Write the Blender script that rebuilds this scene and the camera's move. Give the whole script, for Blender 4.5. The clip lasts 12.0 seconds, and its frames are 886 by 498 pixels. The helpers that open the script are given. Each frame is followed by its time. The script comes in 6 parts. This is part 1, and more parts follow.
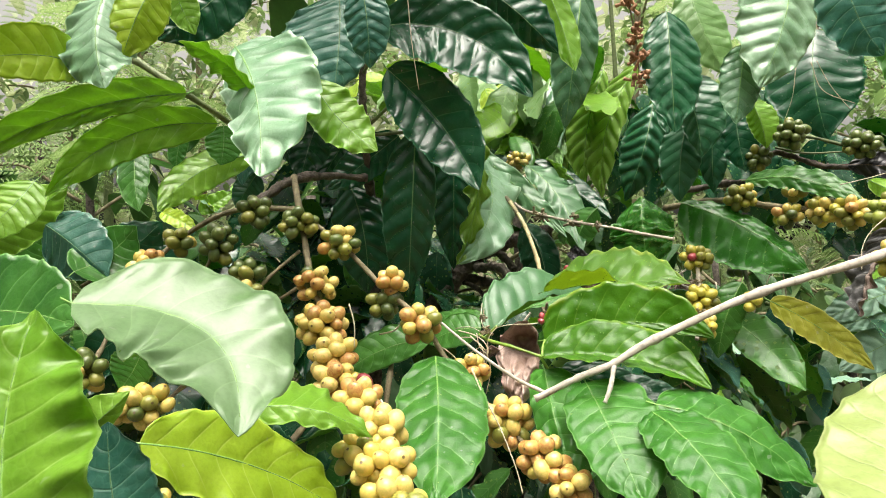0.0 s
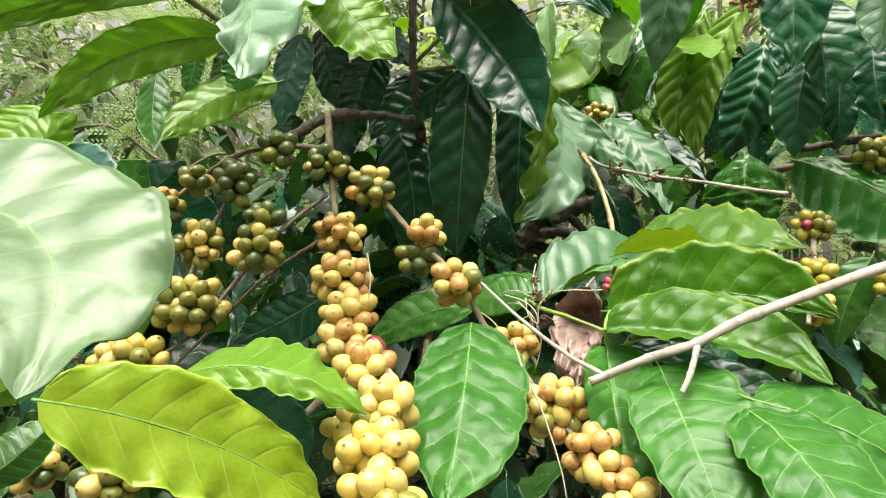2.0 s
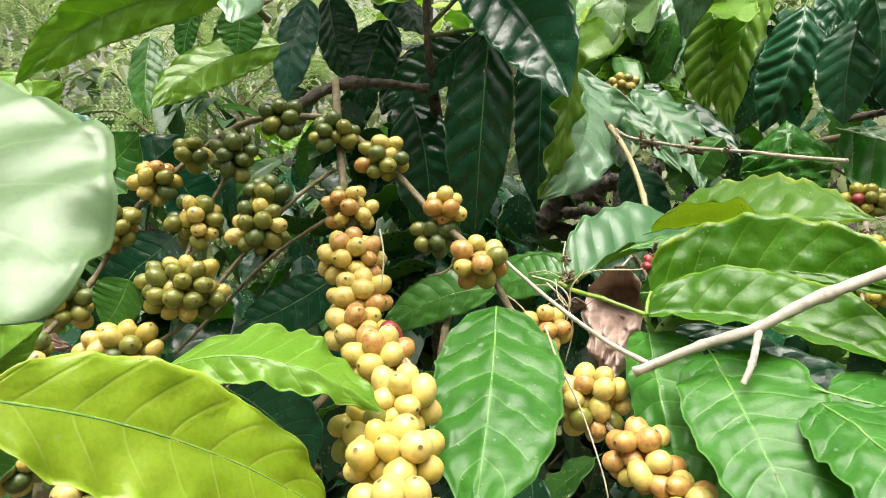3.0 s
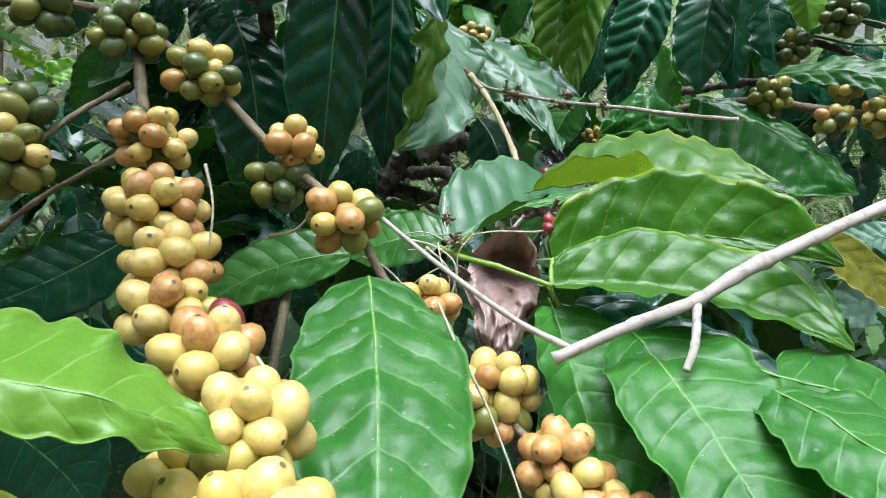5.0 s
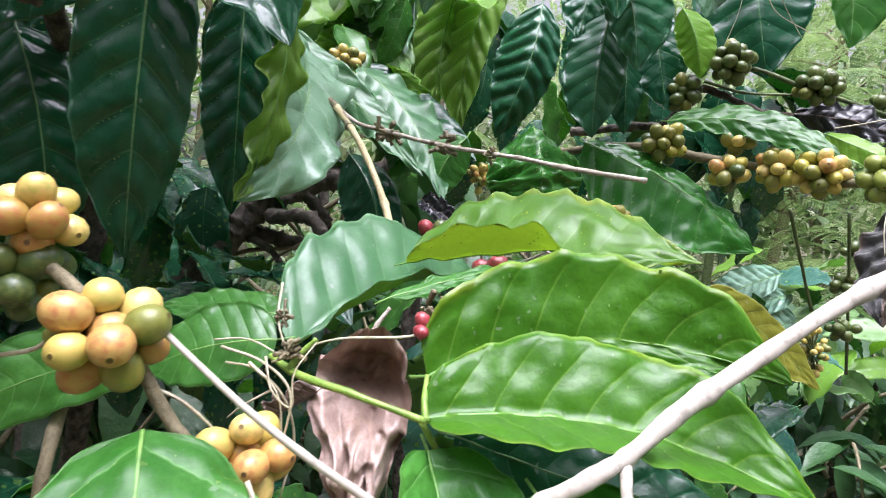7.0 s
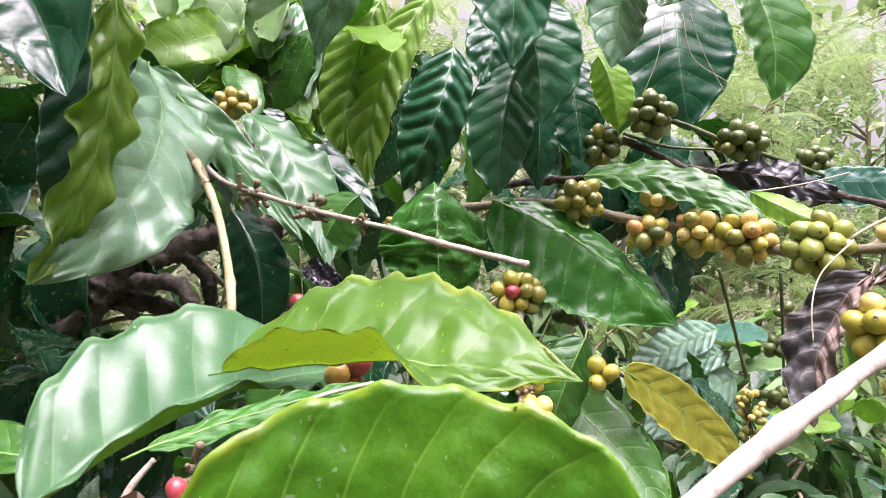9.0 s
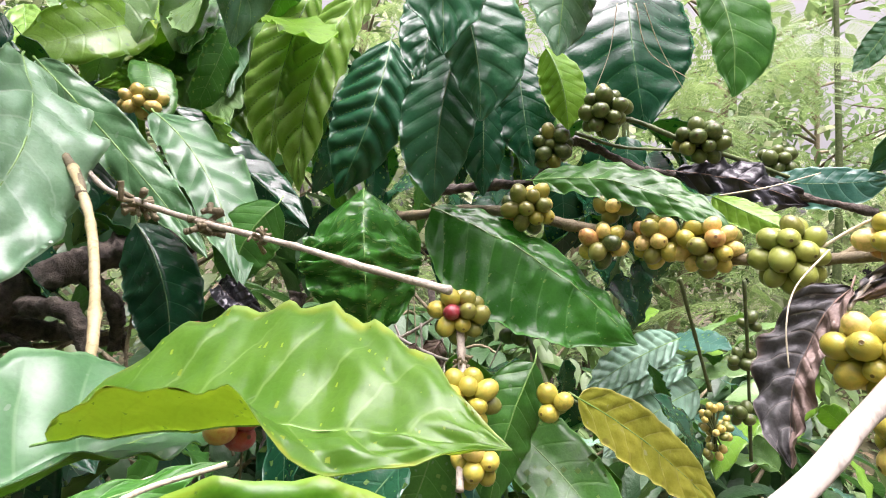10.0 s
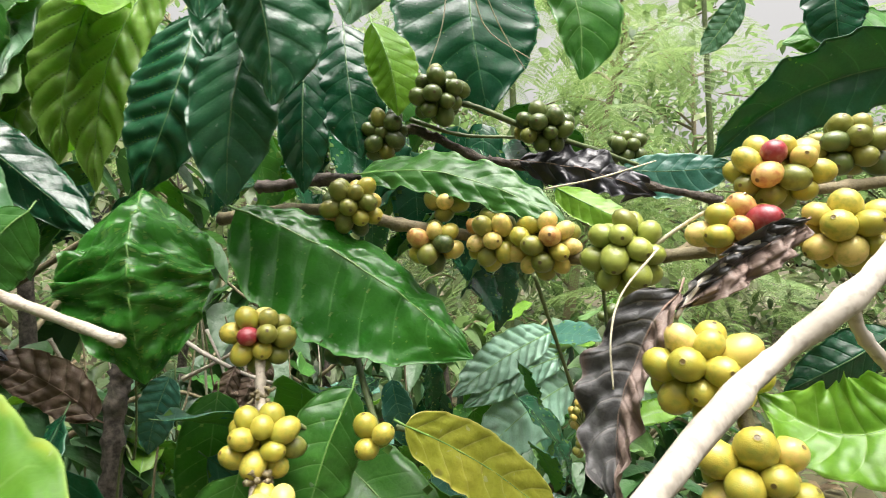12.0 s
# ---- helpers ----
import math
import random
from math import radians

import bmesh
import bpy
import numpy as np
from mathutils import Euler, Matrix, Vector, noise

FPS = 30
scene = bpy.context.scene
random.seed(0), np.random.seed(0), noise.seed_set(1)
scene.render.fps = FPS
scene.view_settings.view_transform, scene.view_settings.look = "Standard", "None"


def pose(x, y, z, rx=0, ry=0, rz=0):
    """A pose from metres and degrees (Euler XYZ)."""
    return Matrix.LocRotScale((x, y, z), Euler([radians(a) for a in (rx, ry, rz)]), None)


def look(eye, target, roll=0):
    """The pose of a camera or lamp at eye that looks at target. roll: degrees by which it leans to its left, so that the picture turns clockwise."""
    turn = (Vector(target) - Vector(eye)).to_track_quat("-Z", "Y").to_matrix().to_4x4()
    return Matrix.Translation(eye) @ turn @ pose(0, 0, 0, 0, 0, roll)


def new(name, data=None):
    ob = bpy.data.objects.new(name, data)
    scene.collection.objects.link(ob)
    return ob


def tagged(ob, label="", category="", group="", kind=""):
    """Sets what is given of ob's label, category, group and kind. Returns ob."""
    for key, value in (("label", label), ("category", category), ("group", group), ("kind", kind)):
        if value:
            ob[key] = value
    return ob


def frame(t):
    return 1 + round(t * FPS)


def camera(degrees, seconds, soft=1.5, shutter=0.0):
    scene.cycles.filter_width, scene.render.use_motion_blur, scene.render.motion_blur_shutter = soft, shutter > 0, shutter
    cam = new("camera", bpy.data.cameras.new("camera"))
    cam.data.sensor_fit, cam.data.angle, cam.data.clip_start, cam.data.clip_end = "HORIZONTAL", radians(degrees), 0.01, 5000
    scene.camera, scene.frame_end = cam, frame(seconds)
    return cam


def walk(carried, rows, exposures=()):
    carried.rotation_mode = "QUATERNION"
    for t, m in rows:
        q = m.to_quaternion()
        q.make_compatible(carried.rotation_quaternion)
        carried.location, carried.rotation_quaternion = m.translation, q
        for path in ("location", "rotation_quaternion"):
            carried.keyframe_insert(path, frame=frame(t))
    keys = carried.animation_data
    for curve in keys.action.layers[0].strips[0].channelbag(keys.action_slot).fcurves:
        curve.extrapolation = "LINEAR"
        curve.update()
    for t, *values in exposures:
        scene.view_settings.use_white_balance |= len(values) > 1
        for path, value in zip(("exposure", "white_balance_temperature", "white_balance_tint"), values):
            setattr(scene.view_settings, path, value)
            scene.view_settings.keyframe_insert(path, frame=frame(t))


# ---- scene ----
# ---------------------------------------------------------------- camera
cam = camera(71.3, 12.0, soft=0.95, shutter=0.25)
PATH = [
    (0, (0.088, 0.008, 1.347), (0.027, 2.007, 1.292), 0.2),
    (0.5, (0.092, 0.039, 1.338), (-0.007, 2.035, 1.267), 0.4),
    (1, (0.096, 0.068, 1.326), (-0.042, 2.06, 1.223), 1.3),
    (1.5, (0.106, 0.098, 1.318), (-0.11, 2.083, 1.205), 1.7),
    (2, (0.12, 0.119, 1.315), (-0.212, 2.087, 1.189), 2.0),
    (2.5, (0.124, 0.138, 1.311), (-0.291, 2.09, 1.178), 1.2),
    (2.7, (0.118, 0.15, 1.308), (-0.284, 2.103, 1.164), 1.3),
    (4.5, (0.06, 0.249, 1.283), (0.119, 2.232, 1.034), 3.4),
    (5, (0.06, 0.275, 1.282), (0.309, 2.246, 1.051), 4.3),
    (5.5, (0.059, 0.292, 1.284), (0.376, 2.254, 1.068), 5.4),
    (6, (0.068, 0.327, 1.29), (0.503, 2.267, 1.073), 6.1),
    (6.5, (0.075, 0.352, 1.301), (0.561, 2.285, 1.137), 5.9),
    (7, (0.094, 0.378, 1.313), (0.691, 2.281, 1.175), 5.2),
    (9, (0.173, 0.433, 1.346), (0.889, 2.3, 1.334), 5.1),
    (9.5, (0.194, 0.457, 1.351), (0.953, 2.307, 1.363), 4.8),
    (10, (0.219, 0.482, 1.355), (1.039, 2.306, 1.369), 4.2),
    (10.5, (0.233, 0.493, 1.356), (1.088, 2.301, 1.341), 3.8),
    (11, (0.261, 0.503, 1.364), (1.224, 2.256, 1.354), 2.7),
    (11.5, (0.279, 0.507, 1.368), (1.301, 2.226, 1.377), 2.4),
    (12, (0.307, 0.512, 1.37), (1.394, 2.19, 1.368), 2.0),
]
EXPOSURES = [(0.0, 0.73, 6600, 12), (2.7, 0.71, 6600, 12), (4.5, 0.51, 5650, 13), (6.4, 0.43, 5150, 24), (7.1, 0.86, 5700, 25), (9.0, 1.06, 6050, 36), (12.0, 0.86, 6300, 14)]
walk(cam, [(t, look(eye, target, roll)) for t, eye, target, roll in PATH], EXPOSURES)
SKY, SUN = 0.15, 2.6

# ---------------------------------------------------------------- world and light
SUN_UP, SUN_TURN = 80.0, 195.0
world = bpy.data.worlds.new("sky")
scene.world = world
world.use_nodes = True
sky = world.node_tree.nodes.new("ShaderNodeTexSky")
sky.sky_type, sky.sun_disc = "NISHITA", False
sky.sun_elevation, sky.sun_rotation = radians(SUN_UP), radians(SUN_TURN)
sky.dust_density, sky.air_density, sky.ozone_density = 10.0, 0.7, 0.0
world.node_tree.nodes["Background"].inputs[1].default_value = SKY
veil = world.node_tree.nodes.new("ShaderNodeHueSaturation")
veil.inputs["Saturation"].default_value, veil.inputs["Value"].default_value = 0.15, 1.2
world.node_tree.links.new(sky.outputs[0], veil.inputs["Color"])
cast = world.node_tree.nodes.new("ShaderNodeMix")
cast.data_type, cast.blend_type = "RGBA", "MULTIPLY"
cast.inputs[0].default_value, cast.inputs[7].default_value = 1.0, (1.03, 1.0, 0.9, 1.0)
world.node_tree.links.new(veil.outputs[0], cast.inputs[6])
world.node_tree.links.new(cast.outputs[2], world.node_tree.nodes["Background"].inputs[0])
sun = new("sun", bpy.data.lights.new("sun", "SUN"))
sun.data.energy, sun.data.angle, sun.data.color = SUN, radians(52), (1.0, 0.97, 0.91)
sun.matrix_world = pose(0, 0, 5, 90 - SUN_UP, 0, 180 - SUN_TURN)


# ---------------------------------------------------------------- materials
def material(name):
    m = bpy.data.materials.new(name)
    m.use_nodes = True
    nt = m.node_tree
    return m, nt, nt.nodes["Principled BSDF"]


def node(nt, kind, **sets):
    n = nt.nodes.new("ShaderNode" + kind)
    for key, value in sets.items():
        if key == "operation":
            n.operation = value
        elif key == "blend":
            n.blend_type = value
        elif key == "data":
            n.data_type = value
    return n


def put(nt, socket, value):
    if isinstance(value, (int, float)):
        socket.default_value = value
    elif isinstance(value, tuple):
        socket.default_value = (*value, 1.0)
    else:
        nt.links.new(value, socket)


def calc(nt, op, a, b=0.0, c=None):
    n = node(nt, "Math", operation=op)
    put(nt, n.inputs[0], a)
    put(nt, n.inputs[1], b)
    if c is not None:
        put(nt, n.inputs[2], c)
    return n.outputs[0]


def blend(nt, fac, a, b, how="MIX"):
    n = node(nt, "Mix", data="RGBA", blend=how)
    put(nt, n.inputs[0], fac)
    put(nt, n.inputs[6], a)
    put(nt, n.inputs[7], b)
    return n.outputs[2]


def ramp(nt, fac, low, high):
    n = nt.nodes.new("ShaderNodeMapRange")
    n.interpolation_type = "SMOOTHSTEP"
    put(nt, n.inputs[0], fac)
    n.inputs[1].default_value, n.inputs[2].default_value = low, high
    return n.outputs[0]


def noisy(nt, scale, detail=3.0, rough=0.55, where="Object"):
    t = nt.nodes.new("ShaderNodeTexCoord")
    n = nt.nodes.new("ShaderNodeTexNoise")
    n.inputs["Scale"].default_value, n.inputs["Detail"].default_value, n.inputs["Roughness"].default_value = scale, detail, rough
    nt.links.new(t.outputs[where], n.inputs["Vector"])
    return n.outputs["Fac"]


def cells(nt, scale):
    """How far a point lies from the borders of small cells."""
    t = nt.nodes.new("ShaderNodeTexCoord")
    n = nt.nodes.new("ShaderNodeTexVoronoi")
    n.feature = "DISTANCE_TO_EDGE"
    n.inputs["Scale"].default_value = scale
    nt.links.new(t.outputs["Object"], n.inputs["Vector"])
    return n.outputs["Distance"]


def bumped(nt, p, height, strength, distance=0.001):
    b = nt.nodes.new("ShaderNodeBump")
    b.inputs["Strength"].default_value, b.inputs["Distance"].default_value = strength, distance
    nt.links.new(height, b.inputs["Height"])
    nt.links.new(b.outputs[0], p.inputs["Normal"])


def leaf_material(name, deep, bright, vein, rough, through_light, glow, ribs=8.0, spots=0.0, edge=None, bump=0.5, gloss=0.5, half=None):
    """A coffee leaf's skin: side veins that sweep to the tip, blotches, fine grain, light that shines through."""
    m, nt, p = material(name)
    uv = nt.nodes.new("ShaderNodeUVMap")
    sep = nt.nodes.new("ShaderNodeSeparateXYZ")
    nt.links.new(uv.outputs[0], sep.inputs[0])
    across = calc(nt, "ABSOLUTE", calc(nt, "SUBTRACT", sep.outputs[1], 0.5))
    across = calc(nt, "MULTIPLY", across, 2.0)
    run = calc(nt, "SUBTRACT", calc(nt, "MULTIPLY", sep.outputs[0], ribs), calc(nt, "MULTIPLY", calc(nt, "POWER", across, 1.3), 1.15))
    run = calc(nt, "ADD", run, calc(nt, "MULTIPLY", noisy(nt, 18.0, 1.0), 0.16))
    saw = calc(nt, "ABSOLUTE", calc(nt, "SUBTRACT", calc(nt, "FRACT", run), 0.5))
    line = ramp(nt, saw, 0.042, 0.01)
    line = calc(nt, "MULTIPLY", line, ramp(nt, across, 1.0, 0.55))
    rib = ramp(nt, across, 0.03, 0.01)
    mesh_fine = noisy(nt, 420.0, 2.0)
    net = cells(nt, 240.0)
    patch = noisy(nt, 26.0, 4.0)
    info = nt.nodes.new("ShaderNodeObjectInfo")
    tone = calc(nt, "ADD", calc(nt, "MULTIPLY", ramp(nt, patch, 0.3, 0.72), 0.6), calc(nt, "MULTIPLY", info.outputs["Random"], 0.45))
    colour = blend(nt, tone, deep, bright)
    colour = blend(nt, calc(nt, "MULTIPLY", ramp(nt, mesh_fine, 0.42, 0.65), 0.22), colour, tuple(c * 0.55 for c in deep))
    colour = blend(nt, calc(nt, "MULTIPLY", ramp(nt, net, 0.08, 0.01), 0.1), colour, vein)
    speck = noisy(nt, 210.0, 0.0)
    colour = blend(nt, calc(nt, "MULTIPLY", ramp(nt, speck, 0.8, 0.84), 0.5), colour, tuple(0.4 * c + 0.2 for c in vein))
    colour = blend(nt, calc(nt, "MULTIPLY", calc(nt, "MAXIMUM", calc(nt, "MULTIPLY", line, 0.75), calc(nt, "MULTIPLY", rib, 0.8)), 0.85), colour, vein)
    if half:
        side = calc(nt, "ADD", sep.outputs[1], calc(nt, "MULTIPLY", calc(nt, "SUBTRACT", patch, 0.5), 0.25))
        colour = blend(nt, calc(nt, "MULTIPLY", ramp(nt, side, 0.5, 0.4), 0.8), colour, half)
    if spots:
        colour = blend(nt, calc(nt, "MULTIPLY", ramp(nt, noisy(nt, 75.0, 1.0), 0.70, 0.76), spots), colour, (0.09, 0.05, 0.02))
    if edge:
        rim = ramp(nt, calc(nt, "ADD", across, calc(nt, "MULTIPLY", calc(nt, "SUBTRACT", noisy(nt, 30.0, 3.0), 0.5), 0.5)), 0.9, 1.1)
        colour = blend(nt, calc(nt, "MULTIPLY", rim, 0.65), colour, edge)
    thin_rim = ramp(nt, across, 0.955, 0.985)
    colour = blend(nt, calc(nt, "MULTIPLY", thin_rim, 0.55), colour, tuple(min(1.0, 1.25 * c + 0.02) for c in vein))
    put(nt, p.inputs["Base Color"], colour)
    put(nt, p.inputs["Roughness"], calc(nt, "ADD", calc(nt, "MULTIPLY", patch, 0.2), rough - 0.15))
    p.inputs["Specular IOR Level"].default_value = gloss
    p.inputs["Coat Weight"].default_value, p.inputs["Coat Roughness"].default_value = 0.4 * gloss, 0.16
    puff = calc(nt, "ADD", calc(nt, "MULTIPLY", ramp(nt, saw, 0.0, 0.12), 0.32), calc(nt, "MULTIPLY", mesh_fine, 0.12))
    puff = calc(nt, "ADD", puff, calc(nt, "MULTIPLY", ramp(nt, net, 0.0, 0.22), 0.06))
    puff = calc(nt, "ADD", puff, calc(nt, "MULTIPLY", noisy(nt, 120.0, 2.0), 0.28))
    bumped(nt, p, puff, bump, 0.0013)
    thin = nt.nodes.new("ShaderNodeBsdfTranslucent")
    put(nt, thin.inputs[0], blend(nt, 0.6, colour, through_light))
    mix = nt.nodes.new("ShaderNodeMixShader")
    mix.inputs[0].default_value = glow
    nt.links.new(p.outputs[0], mix.inputs[1])
    nt.links.new(thin.outputs[0], mix.inputs[2])
    nt.links.new(mix.outputs[0], nt.nodes["Material Output"].inputs[0])
    return m


LEAF = {
    # lit copy of the dark leaf: sky light is put into its colour
    "slate": leaf_material("leaf_slate_lit", (0.009, 0.085, 0.036), (0.026, 0.14, 0.056), (0.05, 0.18, 0.075), 0.4, (0.04, 0.26, 0.03), 0.16, gloss=0.5),
    # dark green leaf, with the shade it hangs in put into its colour
    "dark": leaf_material("leaf_dark_shaded", (0.004, 0.05, 0.022), (0.014, 0.09, 0.038), (0.04, 0.16, 0.07), 0.3, (0.04, 0.26, 0.03), 0.18, gloss=0.45),
    "green": leaf_material("leaf_green", (0.024, 0.135, 0.014), (0.066, 0.235, 0.028), (0.16, 0.36, 0.1), 0.45, (0.13, 0.42, 0.03), 0.3, edge=(0.09, 0.25, 0.03), gloss=0.29),
    "deep": leaf_material("leaf_deep", (0.028, 0.122, 0.004), (0.07, 0.22, 0.007), (0.15, 0.31, 0.03), 0.38, (0.2, 0.43, 0.03), 0.33, edge=(0.34, 0.4, 0.02), gloss=0.36),
    "emerald": leaf_material("leaf_emerald", (0.018, 0.13, 0.01), (0.056, 0.25, 0.025), (0.1, 0.3, 0.06), 0.33, (0.1, 0.4, 0.03), 0.28, gloss=0.42),
    "soft": leaf_material("leaf_soft", (0.045, 0.155, 0.014), (0.105, 0.245, 0.028), (0.22, 0.36, 0.1), 0.38, (0.62, 0.8, 0.14), 0.46, edge=(0.66, 0.6, 0.06), bump=0.3, gloss=0.38),
    # greyed green base colour carries part of the sky's sheen
    "sheen": leaf_material("leaf_sheen", (0.045, 0.165, 0.055), (0.105, 0.25, 0.105), (0.17, 0.32, 0.15), 0.42, (0.2, 0.45, 0.1), 0.28, bump=0.25, gloss=0.55),
    # lighter copy of the blue leaf; open-sky light is painted into it
    "aqua": leaf_material("leaf_aqua_skylit", (0.22, 0.42, 0.3), (0.36, 0.55, 0.42), (0.26, 0.42, 0.3), 0.36, (0.2, 0.45, 0.15), 0.35, ribs=10.0),
    # colour brightened to stand in for backlight through the leaf
    "ribbed": leaf_material("leaf_ribbed_backlit", (0.3, 0.54, 0.09), (0.46, 0.68, 0.16), (0.58, 0.76, 0.3), 0.42, (0.55, 0.82, 0.1), 0.66, ribs=9.0),
    "lemon": leaf_material("leaf_lemon", (0.27, 0.36, 0.09), (0.37, 0.46, 0.15), (0.48, 0.56, 0.26), 0.4, (0.45, 0.6, 0.12), 0.4),
    "dull": leaf_material("leaf_dull", (0.12, 0.22, 0.09), (0.19, 0.3, 0.15), (0.21, 0.33, 0.16), 0.4, (0.25, 0.45, 0.12), 0.35, bump=0.25),
    # pale leaf whose colour includes the sky reflected on its surface
    "white": leaf_material("leaf_white_sky_sheen", (0.19, 0.39, 0.22), (0.34, 0.53, 0.35), (0.44, 0.62, 0.43), 0.32, (0.45, 0.62, 0.25), 0.4, gloss=0.6),
    "mid": leaf_material("leaf_mid", (0.026, 0.13, 0.02), (0.08, 0.26, 0.035), (0.2, 0.42, 0.12), 0.38, (0.16, 0.5, 0.04), 0.38),
    "light": leaf_material("leaf_light", (0.14, 0.35, 0.022), (0.26, 0.49, 0.05), (0.38, 0.58, 0.15), 0.38, (0.4, 0.7, 0.05), 0.5),
    "yellow": leaf_material("leaf_yellow", (0.29, 0.48, 0.015), (0.43, 0.6, 0.04), (0.52, 0.66, 0.13), 0.38, (0.55, 0.75, 0.05), 0.5),
    "pale": leaf_material("leaf_pale", (0.16, 0.33, 0.1), (0.27, 0.44, 0.18), (0.36, 0.54, 0.24), 0.36, (0.4, 0.66, 0.2), 0.42),
    "grey": leaf_material("leaf_grey", (0.06, 0.17, 0.085), (0.15, 0.3, 0.17), (0.24, 0.4, 0.23), 0.33, (0.12, 0.35, 0.06), 0.25),
    "blue": leaf_material("leaf_blue", (0.02, 0.11, 0.08), (0.065, 0.2, 0.145), (0.18, 0.36, 0.24), 0.36, (0.1, 0.32, 0.08), 0.25, gloss=0.4),
    "olive": leaf_material("leaf_olive", (0.12, 0.28, 0.025), (0.24, 0.4, 0.05), (0.42, 0.56, 0.17), 0.4, (0.34, 0.6, 0.05), 0.5),
    "limp": leaf_material("leaf_limp", (0.34, 0.47, 0.03), (0.54, 0.62, 0.06), (0.34, 0.43, 0.03), 0.4, (0.66, 0.82, 0.14), 0.72, spots=0.5, edge=(0.3, 0.2, 0.03), bump=0.2),
    "old": leaf_material("leaf_old", (0.27, 0.3, 0.025), (0.45, 0.44, 0.05), (0.52, 0.49, 0.15), 0.42, (0.5, 0.46, 0.03), 0.4, spots=0.5, edge=(0.36, 0.31, 0.05)),
    "dead": leaf_material("leaf_dead", (0.22, 0.13, 0.1), (0.62, 0.48, 0.42), (0.42, 0.3, 0.23), 0.4, (0.3, 0.15, 0.07), 0.12, spots=0.5, bump=0.9),
    "umber": leaf_material("leaf_umber", (0.08, 0.055, 0.04), (0.2, 0.145, 0.1), (0.38, 0.29, 0.2), 0.5, (0.3, 0.18, 0.08), 0.2, spots=0.3, bump=0.9, gloss=0.25),
    "ash": leaf_material("leaf_ash", (0.03, 0.032, 0.035), (0.1, 0.1, 0.098), (0.2, 0.18, 0.16), 0.5, (0.2, 0.13, 0.08), 0.1, spots=0.3, edge=(0.28, 0.2, 0.16), bump=1.0, gloss=0.2, half=(0.23, 0.165, 0.135)),
    "black": leaf_material("leaf_black", (0.01, 0.01, 0.013), (0.035, 0.035, 0.045), (0.05, 0.05, 0.06), 0.45, (0.05, 0.04, 0.03), 0.05, bump=1.0),
}
UNDER = leaf_material("leaf_under", (0.09, 0.21, 0.045), (0.17, 0.31, 0.075), (0.4, 0.54, 0.22), 0.55, (0.5, 0.75, 0.15), 0.6, bump=0.4, gloss=0.3)


def plain_material(name, low, high, rough, scale=60.0, bump=0.3):
    m, nt, p = material(name)
    coarse, fine = noisy(nt, scale, 4.0), noisy(nt, scale * 7, 2.0)
    info = nt.nodes.new("ShaderNodeObjectInfo")
    tone = calc(nt, "ADD", calc(nt, "MULTIPLY", ramp(nt, coarse, 0.3, 0.7), 0.7), calc(nt, "MULTIPLY", info.outputs["Random"], 0.3))
    colour = blend(nt, tone, low, high)
    colour = blend(nt, calc(nt, "MULTIPLY", ramp(nt, fine, 0.5, 0.72), 0.5), colour, tuple(c * 0.45 for c in low))
    put(nt, p.inputs["Base Color"], colour)
    put(nt, p.inputs["Roughness"], calc(nt, "ADD", calc(nt, "MULTIPLY", fine, 0.2), rough - 0.1))
    bumped(nt, p, calc(nt, "ADD", coarse, calc(nt, "MULTIPLY", fine, 0.5)), bump, 0.002)
    return m


BARK = {
    "bark": plain_material("bark_brown", (0.11, 0.095, 0.05), (0.28, 0.235, 0.14), 0.75, 90.0, 0.6),
    "darkbark": plain_material("bark_dark", (0.014, 0.011, 0.009), (0.16, 0.135, 0.11), 0.9, 110.0, 1.0),
    "drybark": plain_material("bark_dry", (0.3, 0.26, 0.2), (0.56, 0.5, 0.42), 0.7, 80.0, 0.5),
    "bleached": plain_material("bark_bleached", (0.36, 0.32, 0.265), (0.54, 0.495, 0.43), 0.8, 28.0, 0.35),
    "greenbark": plain_material("bark_green", (0.05, 0.08, 0.025), (0.15, 0.19, 0.07), 0.6, 90.0, 0.4),
    "green": plain_material("shoot_green", (0.14, 0.26, 0.03), (0.3, 0.45, 0.08), 0.45, 120.0, 0.2),
    "russet": plain_material("dry_flower_russet", (0.24, 0.11, 0.055), (0.5, 0.27, 0.15), 0.7, 120.0, 0.4),
    "straw": plain_material("straw_stalk", (0.4, 0.33, 0.16), (0.62, 0.54, 0.32), 0.6, 50.0, 0.4),
    "fibre": plain_material("dry_fibre", (0.4, 0.36, 0.24), (0.65, 0.6, 0.44), 0.7, 120.0, 0.2),
}
RIB = plain_material("midrib_pale", (0.11, 0.26, 0.05), (0.22, 0.4, 0.09), 0.45, 80.0, 0.15)
RIB_DARK = plain_material("midrib_dark", (0.05, 0.13, 0.04), (0.12, 0.24, 0.08), 0.45, 80.0, 0.15)
RIB_DRY = plain_material("midrib_dry", (0.16, 0.1, 0.07), (0.3, 0.2, 0.15), 0.6, 80.0, 0.3)


